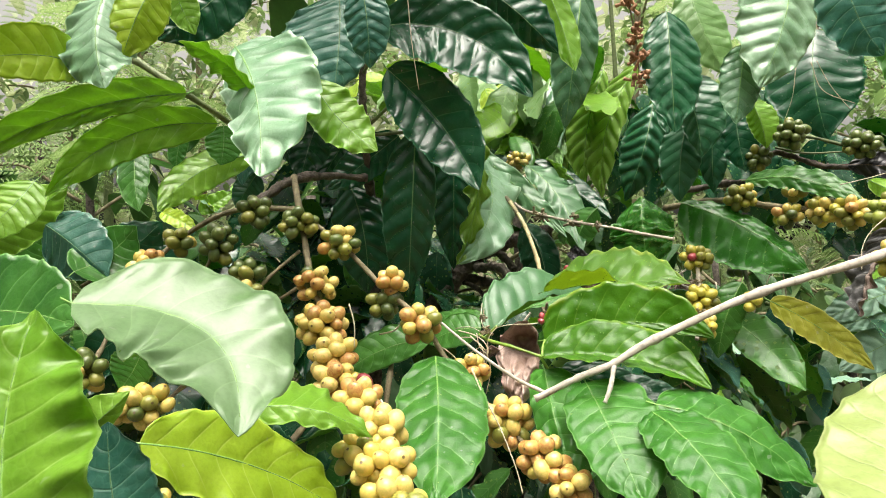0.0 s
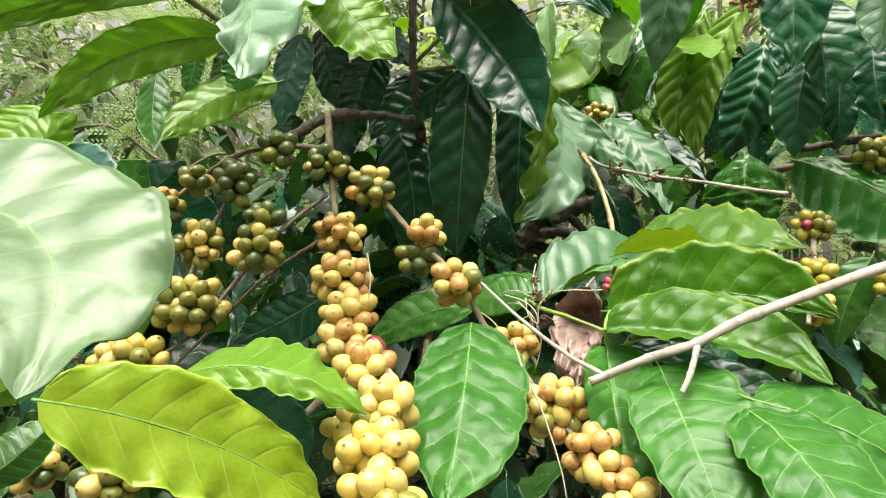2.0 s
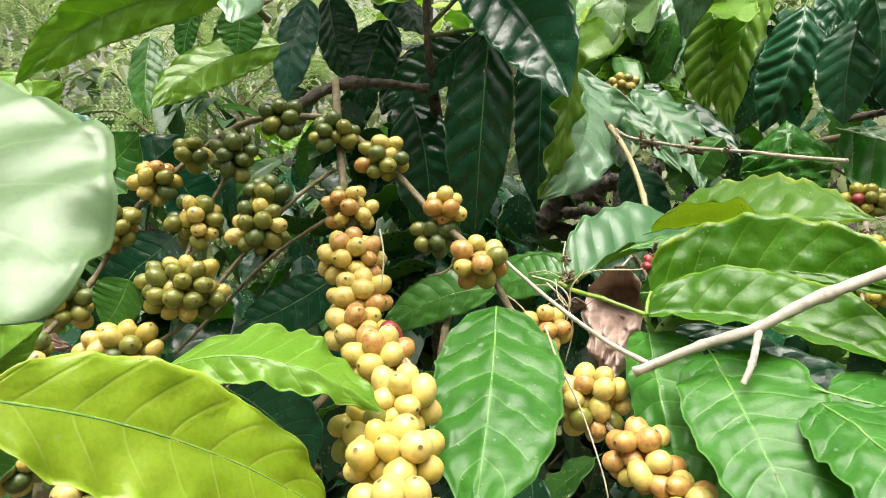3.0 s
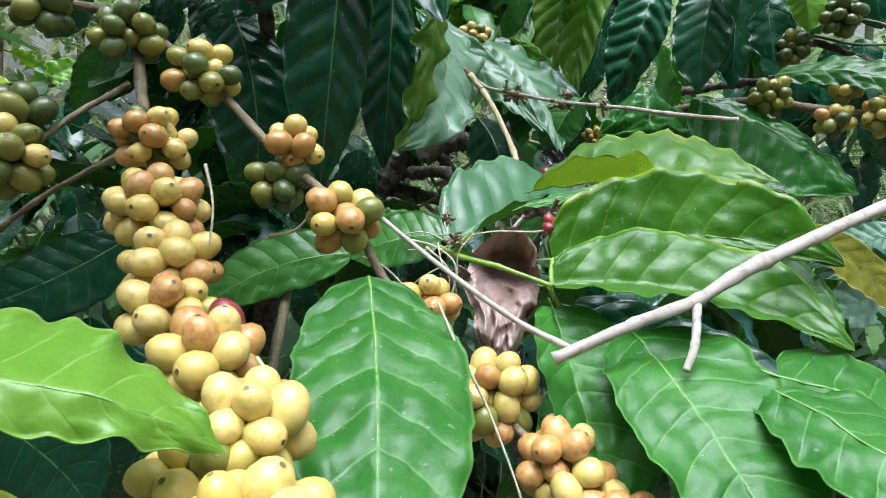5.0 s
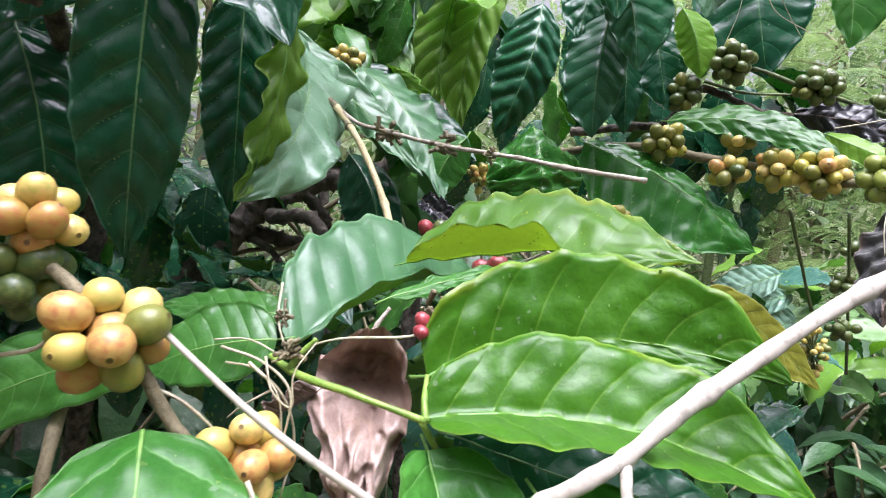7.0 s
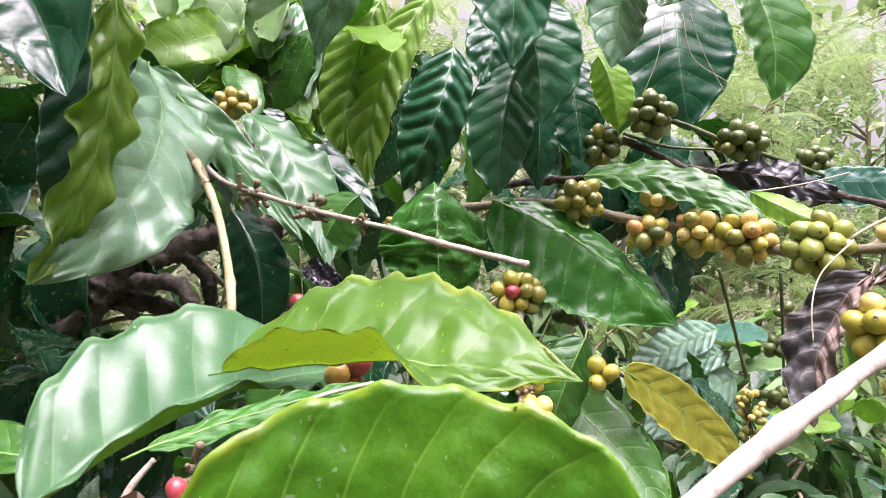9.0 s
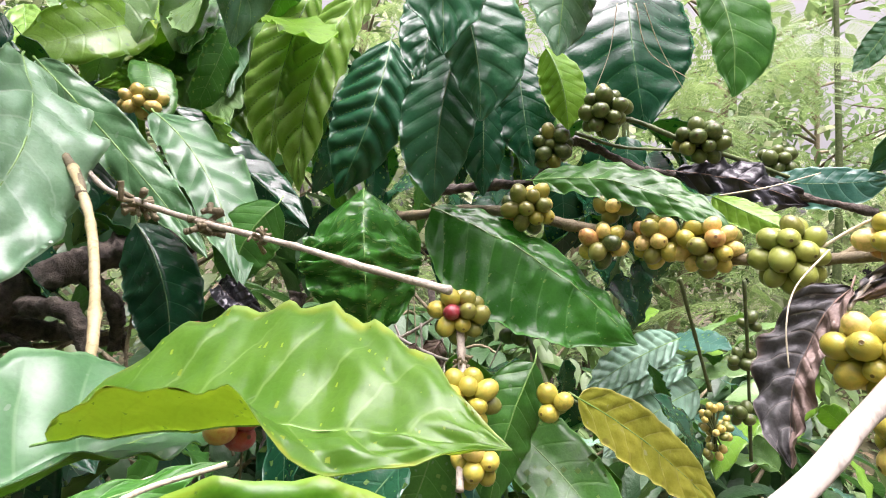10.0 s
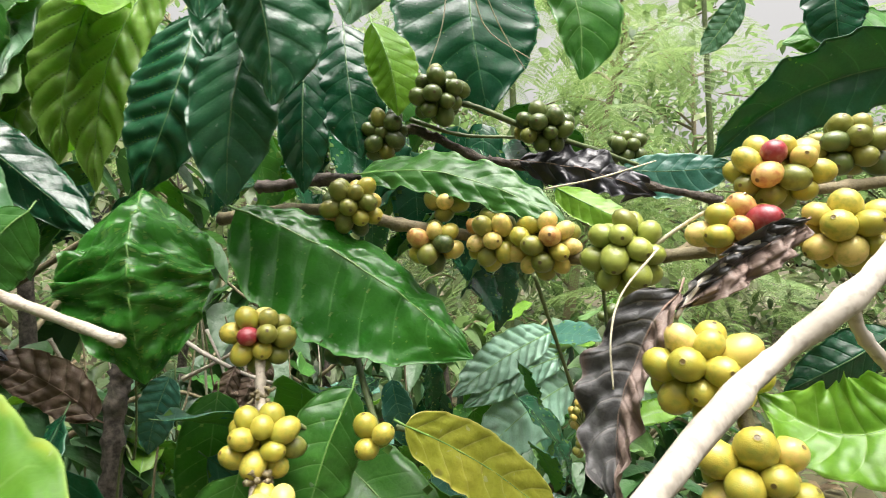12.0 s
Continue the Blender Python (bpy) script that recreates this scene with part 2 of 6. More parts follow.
def berry_material(name, low, high, blush, rough=0.36):
    """A coffee cherry's skin with a dark eye where the flower fell off."""
    m, nt, p = material(name)
    t = nt.nodes.new("ShaderNodeTexCoord")
    sep = nt.nodes.new("ShaderNodeSeparateXYZ")
    nt.links.new(t.outputs["Object"], sep.inputs[0])
    info = nt.nodes.new("ShaderNodeObjectInfo")
    coarse, fine = noisy(nt, 2.2, 2.0), noisy(nt, 16.0, 3.0)
    colour = blend(nt, info.outputs["Random"], low, high)
    colour = blend(nt, calc(nt, "MULTIPLY", ramp(nt, coarse, 0.42, 0.7), 0.85), colour, blush)
    colour = blend(nt, calc(nt, "MULTIPLY", ramp(nt, fine, 0.6, 0.74), 0.55), colour, (low[0] * 0.6, low[1] * 0.45, low[2] * 0.4))
    colour = blend(nt, calc(nt, "MULTIPLY", ramp(nt, calc(nt, "ADD", sep.outputs[2], calc(nt, "MULTIPLY", coarse, 0.8)), 0.5, -0.7), 0.4), colour, (low[0] * 0.6, low[1] * 0.85, low[2] * 0.7))
    off = calc(nt, "SQRT", calc(nt, "ADD", calc(nt, "MULTIPLY", sep.outputs[0], sep.outputs[0]), calc(nt, "MULTIPLY", sep.outputs[1], sep.outputs[1])))
    eye = calc(nt, "MULTIPLY", ramp(nt, off, 0.2, 0.1), calc(nt, "GREATER_THAN", sep.outputs[2], 0.0))
    colour = blend(nt, calc(nt, "MULTIPLY", eye, 0.85), colour, (0.09, 0.05, 0.02))
    put(nt, p.inputs["Base Color"], colour)
    put(nt, p.inputs["Roughness"], calc(nt, "ADD", calc(nt, "MULTIPLY", fine, 0.2), rough - 0.1))
    p.inputs["Subsurface Weight"].default_value = 0.0
    p.inputs["Coat Weight"].default_value, p.inputs["Coat Roughness"].default_value = 0.3, 0.18
    bumped(nt, p, fine, 0.12, 0.05)
    return m


BERRY = {
    "green": berry_material("cherry_green", (0.05, 0.085, 0.018), (0.105, 0.145, 0.03), (0.12, 0.145, 0.035)),
    "olive": berry_material("cherry_olive", (0.15, 0.17, 0.03), (0.3, 0.27, 0.045), (0.22, 0.24, 0.05)),
    "yellow": berry_material("cherry_yellow", (0.58, 0.43, 0.09), (0.78, 0.58, 0.21), (0.5, 0.44, 0.09)),
    "orange": berry_material("cherry_orange", (0.44, 0.26, 0.06), (0.62, 0.38, 0.12), (0.46, 0.17, 0.06)),
    "lime": berry_material("cherry_lime", (0.37, 0.32, 0.035), (0.55, 0.45, 0.07), (0.33, 0.34, 0.05)),
    "unripe": berry_material("cherry_unripe", (0.22, 0.27, 0.04), (0.37, 0.4, 0.075), (0.27, 0.31, 0.06)),
    "red": berry_material("cherry_red", (0.25, 0.017, 0.028), (0.36, 0.042, 0.05), (0.34, 0.09, 0.1), 0.34),
}


# ---------------------------------------------------------------- builders
def mesh_of(name, verts, faces, mats, slots=None, uvs=None, smooth=True):
    me = bpy.data.meshes.new(name)
    me.from_pydata([tuple(v) for v in verts], [], faces)
    for m in mats:
        me.materials.append(m)
    if slots is not None:
        me.polygons.foreach_set("material_index", np.asarray(slots, np.int32))
    if uvs is not None:
        layer = me.uv_layers.new(name="UVMap")
        at = np.empty(len(me.loops), np.int32)
        me.loops.foreach_get("vertex_index", at)
        layer.data.foreach_set("uv", np.asarray(uvs, np.float32)[at].ravel())
    if smooth:
        me.polygons.foreach_set("use_smooth", np.ones(len(me.polygons), bool))
    me.update()
    return me


def part(name, me, parent=None, label=""):
    ob = new(name, me)
    if parent is not None:
        ob.parent = parent
    if label:
        ob["label"] = label
    return ob


def thing(name, label, category, group="", kind=""):
    return tagged(new(name), label, category, group, kind)


def tube(points, r0, r1, sides=8, knots=False, rough=0.0, seed=0, steps=7):
    """A tapered round stick along smoothly joined points; knots swells it at its joints."""
    rng = np.random.default_rng(seed)
    pts = [np.array(p, float) for p in points]
    ext = [2 * pts[0] - pts[1], *pts, 2 * pts[-1] - pts[-2]]
    line = []
    for a, b, c, d in zip(ext, ext[1:], ext[2:], ext[3:]):
        for k in range(steps):
            s = k / steps
            line.append(0.5 * (2 * b + (c - a) * s + (2 * a - 5 * b + 4 * c - d) * s * s + (3 * b - a - 3 * c + d) * s**3))
    line.append(pts[-1])
    line = np.array(line)
    n = len(line)
    verts, faces = [], []
    for i, p in enumerate(line):
        way = line[min(i + 1, n - 1)] - line[max(i - 1, 0)]
        way /= np.linalg.norm(way) + 1e-9
        side = np.cross(way, (0.31, 0.2, 0.93))
        side /= np.linalg.norm(side) + 1e-9
        up = np.cross(side, way)
        r = r0 + (r1 - r0) * i / (n - 1)
        if knots and i % steps == 0:
            r *= 1.22
        for k in range(sides):
            a = 2 * math.pi * k / sides
            spoke = math.cos(a) * side + math.sin(a) * up
            rr = r * (1 + 0.4 * rough * rng.uniform(-1, 1))
            if rough:
                q = Vector((p + spoke * r) * 45) + Vector((seed, 0, 0))
                rr *= 1 + rough * (1.3 * noise.noise(q) + 0.9 * noise.noise(q * 2.6) + 0.6 * noise.noise(q * 6.0))
            verts.append(p + rr * spoke)
    for i in range(n - 1):
        for k in range(sides):
            k2 = (k + 1) % sides
            faces.append((i * sides + k, i * sides + k2, (i + 1) * sides + k2, (i + 1) * sides + k))
    faces.append(tuple(range(sides))[::-1])
    faces.append(tuple((n - 1) * sides + k for k in range(sides)))
    return verts, faces


def stick(name, parent, mat, r0, r1, *points, sides=8, label="", knots=True):
    rugged = mat == "darkbark"
    verts, faces = tube(points, r0, r1, 18 if rugged else sides, knots, 0.3 if rugged else 0.14, len(points) + abs(int(1000 * points[0][0])), 22 if rugged else 10)
    return part(name, mesh_of(name, verts, faces, [BARK[mat]]), parent, label)


LEAVES = [0]


def leaf_axes(base, tip, roll):
    b, t = np.array(base, float), np.array(tip, float)
    length = np.linalg.norm(t - b)
    u = (t - b) / length
    ref = np.array((0.0, 0, 1)) if abs(u[2]) < 0.85 else np.array((0.0, -1, 0))
    n0 = ref - (ref @ u) * u
    n0 /= np.linalg.norm(n0)
    s0 = np.cross(u, n0)
    c, s = math.cos(radians(roll)), math.sin(radians(roll))
    n = c * n0 + s * s0
    return b, length, u, np.cross(u, n), n


def leaf(parent, kind, base, tip, roll, wide, arch=0.0, bend=0.0, fold=(0.0, 0.0), wave=0.012, quilt=0.6, ribs=8, pucker=1.0, under=False, label="", name="leaf", crumple=0.0, thick=0.0005, nu=64, nv=9, blunt=0.62, notch=(0, 0.5, 0.1, 0.0), curl=(0, 0.0), back="", skew=0.78, stalk=0.008):
    """One leaf from its base to its tip. roll turns it about that line; wide: its two half widths; arch, bend: how far the
    midrib bows up and sideways, in lengths; fold: degrees by which each half lifts from flat; curl: a half that
    folds up further towards the base, and by how much; notch: a half, and where, how long and how deep its rim is drawn in; wave, quilt: the rim's ripple and the swell between side veins."""
    LEAVES[0] += 1
    if quilt > 1.1 and nu > 60:
        nu, nv = 110, 12
    rng = np.random.default_rng(LEAVES[0])
    b, length, u, s, n = leaf_axes(base, tip, roll)
    top, uvs, spine = [], [], []
    k1, k2 = rng.uniform(2.2, 3.6), rng.uniform(5.5, 8.0)
    ph = rng.uniform(0, 6.28, 6)
    bite = rng.uniform(0, 1)
    for i in range(nu + 1):
        x = i / nu
        hump = 4 * x * (1 - x)
        c = b + u * x * length + (arch * n + bend * s) * hump * length
        way = u + (arch * n + bend * s) * (4 - 8 * x)
        way /= np.linalg.norm(way)
        side = s - (s @ way) * way
        side /= np.linalg.norm(side)
        up = np.cross(side, way)
        a = x**skew
        prof = max(4 * a * (1 - a), 0.0) ** blunt
        if x > 0.82:
            prof *= 1 - 0.5 * ((x - 0.82) / 0.18)
        spine.append((c, side, up))
        for j in range(-nv, nv + 1):
            v = j / nv
            h, f = (0, -1) if j < 0 else (1, 1)
            w = wide[h] * prof * (1 + 0.022 * math.sin(k2 * 6.28 * x + ph[4 + h]) + 0.009 * math.sin(2.3 * k2 * 6.28 * x + ph[h]))
            if h == notch[0]:
                w *= 1 - notch[3] * math.exp(-(((x - notch[1]) / notch[2]) ** 2))
            av = abs(v)
            ang = radians(fold[h])
            if h == curl[0]:
                k = min(1.0, max(0.0, (0.68 - x) / 0.22))
                ang += radians(curl[1]) * k * k * (3 - 2 * k)
            out = av * w
            lift = math.sin(ang) * out * (1.25 - 0.25 * av)
            lift += wave * length * av**2.2 * (math.sin(6.28 * k1 * x + ph[h]) + 0.6 * math.sin(6.28 * k2 * x + ph[2 + h])) * min(1, 3 * hump)
            run = x * ribs - 1.15 * av**1.3
            lift += 0.35 * wave * length * av**5 * math.sin(6.28 * (run + 0.3 * h)) * min(1, 3 * hump)
            swell = (math.sin(math.pi * (run - 0.5)) ** 2 + 0.015) ** 0.36
            lift += quilt * 0.0026 * (swell - 0.5) * min(1, av * 5) * (1 - 0.6 * av) * min(1, 4 * hump) * (length / 0.15)
            q = Vector((x * 9 + ph[0], v * 3.4 + ph[3], ph[1]))
            lift += pucker * 0.0012 * (length / 0.15) * (noise.noise(q) + 0.6 * noise.noise(q * 2.1) + 0.3 * noise.noise(q * 4.3)) * min(1, 4 * hump)
            if crumple:
                q = Vector((x * 5 + ph[0], v * 2.5, ph[1]))
                lift += crumple * length * (noise.noise(q) + 0.5 * noise.noise(q * 2.7))
            top.append(c + side * f * out * math.cos(ang) + up * lift)
            uvs.append((x, 0.5 + 0.5 * v))
    cols = 2 * nv + 1
    count = len(top)
    verts = list(top)
    faces, slots = [], []
    for i in range(nu + 1):
        for j in range(cols):
            verts.append(top[i * cols + j] - spine[i][2] * thick)
    for i in range(nu):
        for j in range(cols - 1):
            q = (i * cols + j, i * cols + j + 1, (i + 1) * cols + j + 1, (i + 1) * cols + j)
            faces.append(q)
            slots.append(1 if under else 0)
            faces.append(tuple(count + k for k in q[::-1]))
            slots.append(0 if under else 1)
        for j in (0, cols - 1):
            a, c2 = i * cols + j, (i + 1) * cols + j
            faces.append((a, c2, count + c2, count + a))
            slots.append(0)
    dry = kind in ("dead", "umber", "ash", "black")
    blade = part(name, mesh_of(name, verts, faces, [LEAF[kind], LEAF[back] if back else LEAF[kind] if dry else UNDER], slots, uvs + uvs), parent, label)
    # the midrib: a thin ridge along the spine that runs out into the stalk
    rows = range(0, nu - 1, 3)
    pts = [b - u * stalk - n * 0.002] + [spine[i][0] + spine[i][2] * (top[i * cols + nv] - spine[i][0]).dot(spine[i][2]) for i in rows]
    rv, rf = [], []
    for i, p in enumerate(pts):
        sd, up = (spine[0][1], spine[0][2]) if i == 0 else (spine[rows[i - 1]][1], spine[rows[i - 1]][2])
        r = 0.00082 * (1 - 0.75 * i / len(pts)) * (length / 0.15) ** 0.5
        for k in range(6):
            a = math.pi / 3 * k
            rv.append(p + r * math.cos(a) * sd + r * (0.55 * math.sin(a) - 0.15) * up)
    for i in range(len(pts) - 1):
        for k in range(6):
            rf.append((i * 6 + k, i * 6 + (k + 1) % 6, (i + 1) * 6 + (k + 1) % 6, (i + 1) * 6 + k))
    rf += [(5, 4, 3, 2, 1, 0), tuple(6 * (len(pts) - 1) + k for k in range(6))]
    part("midrib", mesh_of("midrib", rv, rf, [RIB_DRY if dry else RIB_DARK if kind in ("dark", "slate", "blue") else RIB]), blade)
    return blade


def berry_mesh(kind, stretch):
    segs, rings = 14, 9
    verts, faces = [], []
    for i in range(rings + 1):
        a = math.pi * i / rings
        z, r = math.cos(a), math.sin(a) ** 0.93
        if i == 0:
            z = 0.97
        for k in range(segs):
            t = 2 * math.pi * k / segs
            verts.append((max(r, 0.03) * math.cos(t), max(r, 0.03) * math.sin(t) * 0.93, z * stretch))
    for i in range(rings):
        for k in range(segs):
            faces.append((i * segs + k, (i + 1) * segs + k, (i + 1) * segs + (k + 1) % segs, i * segs + (k + 1) % segs))
    faces += [tuple(range(segs)), tuple(rings * segs + k for k in range(segs))[::-1]]
    # the raised ring round the eye
    ring = len(verts)
    for rr, zz in ((0.1, 0.99), (0.15, 1.012), (0.22, 0.965)):
        for k in range(segs):
            t = 2 * math.pi * k / segs
            verts.append((rr * math.cos(t), rr * math.sin(t), zz * stretch))
    for i in range(2):
        for k in range(segs):
            faces.append((ring + i * segs + k, ring + (i + 1) * segs + k, ring + (i + 1) * segs + (k + 1) % segs, ring + i * segs + (k + 1) % segs))
    return mesh_of("berry_" + kind, verts, faces, [BERRY[kind]])


KINDS = ("green", "olive", "yellow", "orange", "red", "lime", "unripe")
BERRIES = {k: [berry_mesh(k, 1.06), berry_mesh(k, 1.2)] for k in KINDS}
BUNCH = [0]


def cluster(parent, centre, half, turn, count, mix, size=0.0073, label=""):
    """A bunch of cherries pressed together round a node of the branch; half: its half sizes; turn: its heading."""
    BUNCH[0] += 1
    rng = np.random.default_rng(100 + BUNCH[0])
    half = np.maximum(np.array(half), size * 1.1)
    p = rng.normal(0, 0.5, (count, 3)) * half
    rad = size * rng.uniform(0.84, 1.1, count)
    for _ in range(90):
        d = p[:, None] - p[None]
        far = np.linalg.norm(d, axis=2) + np.eye(count)
        over = np.clip(0.9 * (rad[:, None] + rad[None]) - far, 0, None) * (1 - np.eye(count))
        p += 0.45 * (d / far[..., None] * over[..., None]).sum(1)
        out = np.linalg.norm(p / half, axis=1)
        p -= (p * np.clip(out - 0.75, 0, 1)[:, None]) * 0.12
    a = radians(turn)
    spin = np.array(((math.cos(a), -math.sin(a), 0), (math.sin(a), math.cos(a), 0), (0, 0, 1)))
    p = p @ spin.T + np.array(centre)
    # short fruit stalks from the node to each cherry
    verts, faces = [], []
    for q in p:
        tv, tf = tube([np.array(centre) + (q - centre) * 0.1, np.array(centre) + (q - centre) * 0.85], 0.0011, 0.0014, 5)
        faces += [tuple(len(verts) + k for k in f) for f in tf]
        verts += tv
    bunch = part("berry_cluster", mesh_of("fruit_stalks", verts, faces, [BARK["greenbark"]]), parent, label)
    weights = np.array(mix, float) / sum(mix)
    order = [KINDS[k] for k in rng.choice(len(mix), count, p=weights)]
    if mix[4] == 1:
        order = ["yellow" if o == "red" else o for o in order]
        order[int(np.argmax(p @ np.array((-0.7, -0.8, 0.6))))] = "red"
    for q, r, kind in zip(p, rad, order):
        ob = new("berry", BERRIES[kind][rng.integers(2)])
        out = Vector(q - np.array(centre)) + Vector(rng.normal(0, 0.9, 3)) * size
        turn_to = out.to_track_quat("Z", "Y")
        ob.matrix_local = Matrix.LocRotScale(Vector(q), turn_to, Vector((r, r, r)))
        ob.parent = bunch
    return bunch


def curled_leaf(parent, kind, top, tip, half, front, crumple=0.15):
    """A dry leaf curled into a scoop: a roof at its top, a hollow that looks out to the front, folds that narrow to the tip."""
    m, t = np.array(top), np.array(tip)
    axis = t - m
    long = np.linalg.norm(axis)
    axis /= long
    face = np.array(front) - (np.array(front) @ axis) * axis
    face /= np.linalg.norm(face)
    side = np.cross(axis, face)
    at = (0.0, 0.05, 0.12, 0.25, 0.4, 0.52, 0.66, 0.8, 0.92, 1.0)
    width = (0.45, 0.66, 0.8, 0.98, 1.08, 1.0, 0.74, 0.58, 0.4, 0.12)
    hollow = (-0.35, 0.3, 2.2, 1.9, 0.75, 0.3, -0.12, -0.25, -0.2, -0.05)
    nu, nv = 72, 40
    verts, faces, uvs = [], [], []
    for shell in (0, 1):
        for i in range(nu + 1):
            x = i / nu
            w, deep = half * np.interp(x, at, width), half * np.interp(x, at, hollow)
            for j in range(nv + 1):
                v = 2 * j / nv - 1
                q = Vector((x * 3.2, v * 1.5, 3.0))
                fold = noise.noise(q) + 0.6 * noise.noise(q * 2.3) - (0.4 + 0.45 * min(1.0, max(0.0, (x - 0.35) / 0.2))) * abs(noise.noise(q * 2.8))
                ridge = 0.34 * abs(math.sin(5.2 * v + 2.5 * x)) * min(1.0, max(0.0, (x - 0.3) / 0.2))
                lip = 0.12 * math.sin(9 * x + 2 * v) * abs(v) ** 3
                back = -deep * (1 - abs(v) ** 2.4) + half * (crumple * 2.2 * fold + ridge + lip) - 0.0006 * shell
                sway = 0.16 * half * math.sin(4.5 * x + 0.4)
                rag = half * 0.1 * noise.noise(Vector((x * 7, v * 0.5, 9.0))) * abs(v)
                verts.append(m + axis * (long * x + 0.12 * half * fold + (0.16 * half * abs(v) ** 2 if x < 0.2 else 0)) + side * (v * w + sway + rag) + face * back)
                uvs.append((0.3 + 0.5 * x, 0.5 + 0.42 * v))
    count = (nu + 1) * (nv + 1)
    for i in range(nu):
        for j in range(nv):
            k = i * (nv + 1) + j
            q = (k, k + 1, k + nv + 2, k + nv + 1)
            faces.append(q)
            faces.append(tuple(count + w for w in q[::-1]))
    return part("blade", mesh_of("blade", verts, faces, [LEAF[kind]], None, uvs), parent)


def thicket(parent, kinds, centre, half, count, seed, droop=-50.0, size=(0.09, 0.16)):
    """Plainer leaves that fill the inside of a bush, hanging from hidden twigs within a box."""
    rng = np.random.default_rng(seed)
    for k in range(count):
        base = np.array(centre) + rng.uniform(-1, 1, 3) * half
        a, d, l = rng.uniform(0, 6.28), radians(rng.normal(droop, 22)), rng.uniform(*size)
        tip = base + l * np.array((math.cos(a) * math.cos(d), math.sin(a) * math.cos(d), math.sin(d)))
        w = l * rng.uniform(0.19, 0.25)
        leaf(parent, kinds[k % len(kinds)], base, tip, rng.normal(0, 25), (w, w), rng.uniform(0.02, 0.12), rng.normal(0, 0.03), (rng.uniform(0, 18), rng.uniform(0, 18)), 0.02, 0.8, nu=20, nv=4)


# ---------------------------------------------------------------- ground and distance
GROUND = plain_material("forest_floor", (0.03, 0.026, 0.014), (0.1, 0.09, 0.04), 0.95, 3.0, 0.8)


def far_leaf_material(name, low, high, glow, through_light):
    m, nt, p = material(name)
    geo = nt.nodes.new("ShaderNodeNewGeometry")
    colour = blend(nt, geo.outputs["Random Per Island"], low, high)
    colour = blend(nt, calc(nt, "MULTIPLY", noisy(nt, 60.0, 3.0), 0.5), colour, tuple(c * 0.6 for c in low))
    put(nt, p.inputs["Base Color"], colour)
    p.inputs["Roughness"].default_value = 0.42
    bumped(nt, p, noisy(nt, 45.0, 3.0), 0.5, 0.01)
    thin = nt.nodes.new("ShaderNodeBsdfTranslucent")
    put(nt, thin.inputs[0], blend(nt, 0.5, colour, through_light))
    mix = nt.nodes.new("ShaderNodeMixShader")
    mix.inputs[0].default_value = glow
    nt.links.new(p.outputs[0], mix.inputs[1])
    nt.links.new(thin.outputs[0], mix.inputs[2])
    nt.links.new(mix.outputs[0], nt.nodes["Material Output"].inputs[0])
    return m


FAR = {
    # shrub green darkened further to carry the shade inside the bushes
    "shrub": far_leaf_material("shaded_shrub_leaf", (0.012, 0.05, 0.018), (0.055, 0.14, 0.04), 0.22, (0.12, 0.34, 0.05)),
    "pale": far_leaf_material("wood_leaf", (0.07, 0.15, 0.045), (0.25, 0.37, 0.15), 0.4, (0.34, 0.52, 0.16)),
    "under": far_leaf_material("undergrowth_leaf", (0.02, 0.06, 0.02), (0.22, 0.27, 0.11), 0.35, (0.25, 0.45, 0.12)),
    # aerial haze is mixed into this distant leaf colour
    "haze": far_leaf_material("hazed_wood_leaf", (0.35, 0.41, 0.24), (0.62, 0.65, 0.46), 0.4, (0.6, 0.7, 0.35)),
    "fern": far_leaf_material("feather_leaf", (0.14, 0.26, 0.07), (0.36, 0.48, 0.2), 0.45, (0.42, 0.58, 0.2)),
    "litter": far_leaf_material("litter_leaf", (0.08, 0.05, 0.03), (0.3, 0.22, 0.13), 0.1, (0.3, 0.2, 0.1)),
}


def leaf_mass(name, centres, headings, droop, lengths, mat, parent=None, thin=0.42, rich=False):
    """Many folded leaves in one mesh: a place, a heading and a length for each."""
    c, h, d, l = (np.asarray(v, float) for v in (centres, headings, droop, lengths))
    way = np.stack([np.cos(h) * np.cos(d), np.sin(h) * np.cos(d), np.sin(d)], 1)
    side = np.stack([-np.sin(h), np.cos(h), 0 * h], 1)
    up = np.cross(way, side)
    if rich:
        rows = ((0.12, 0.3, 0.0), (0.3, 0.5, -0.01), (0.5, 0.49, -0.045), (0.7, 0.37, -0.09), (0.87, 0.17, -0.15))
    else:
        rows = ((0.3, 0.5, -0.02), (0.68, 0.42, -0.07))
    shape = [(0, 0, 0)] + [q for x, y, z in rows for q in ((x, y, z + 0.16 * y), (x, 0, z), (x, -y, z + 0.16 * y))] + [(1, 0, -0.2)]
    m = len(shape)
    verts = np.concatenate([(c + l[:, None] * (x * way + y * thin * side + z * up))[:, None] for x, y, z in shape], 1).reshape(-1, 3)
    one = [(0, 2, 1), (0, 3, 2), (m - 4, m - 3, m - 1), (m - 3, m - 2, m - 1)]
    for k in range(1, m - 4, 3):
        one += [(k, k + 1, k + 4, k + 3), (k + 1, k + 2, k + 5, k + 4)]
    faces = [tuple(m * i + k for k in f) for i in range(len(c)) for f in one]
    return part(name, mesh_of(name, verts, faces, [FAR[mat]]), parent)


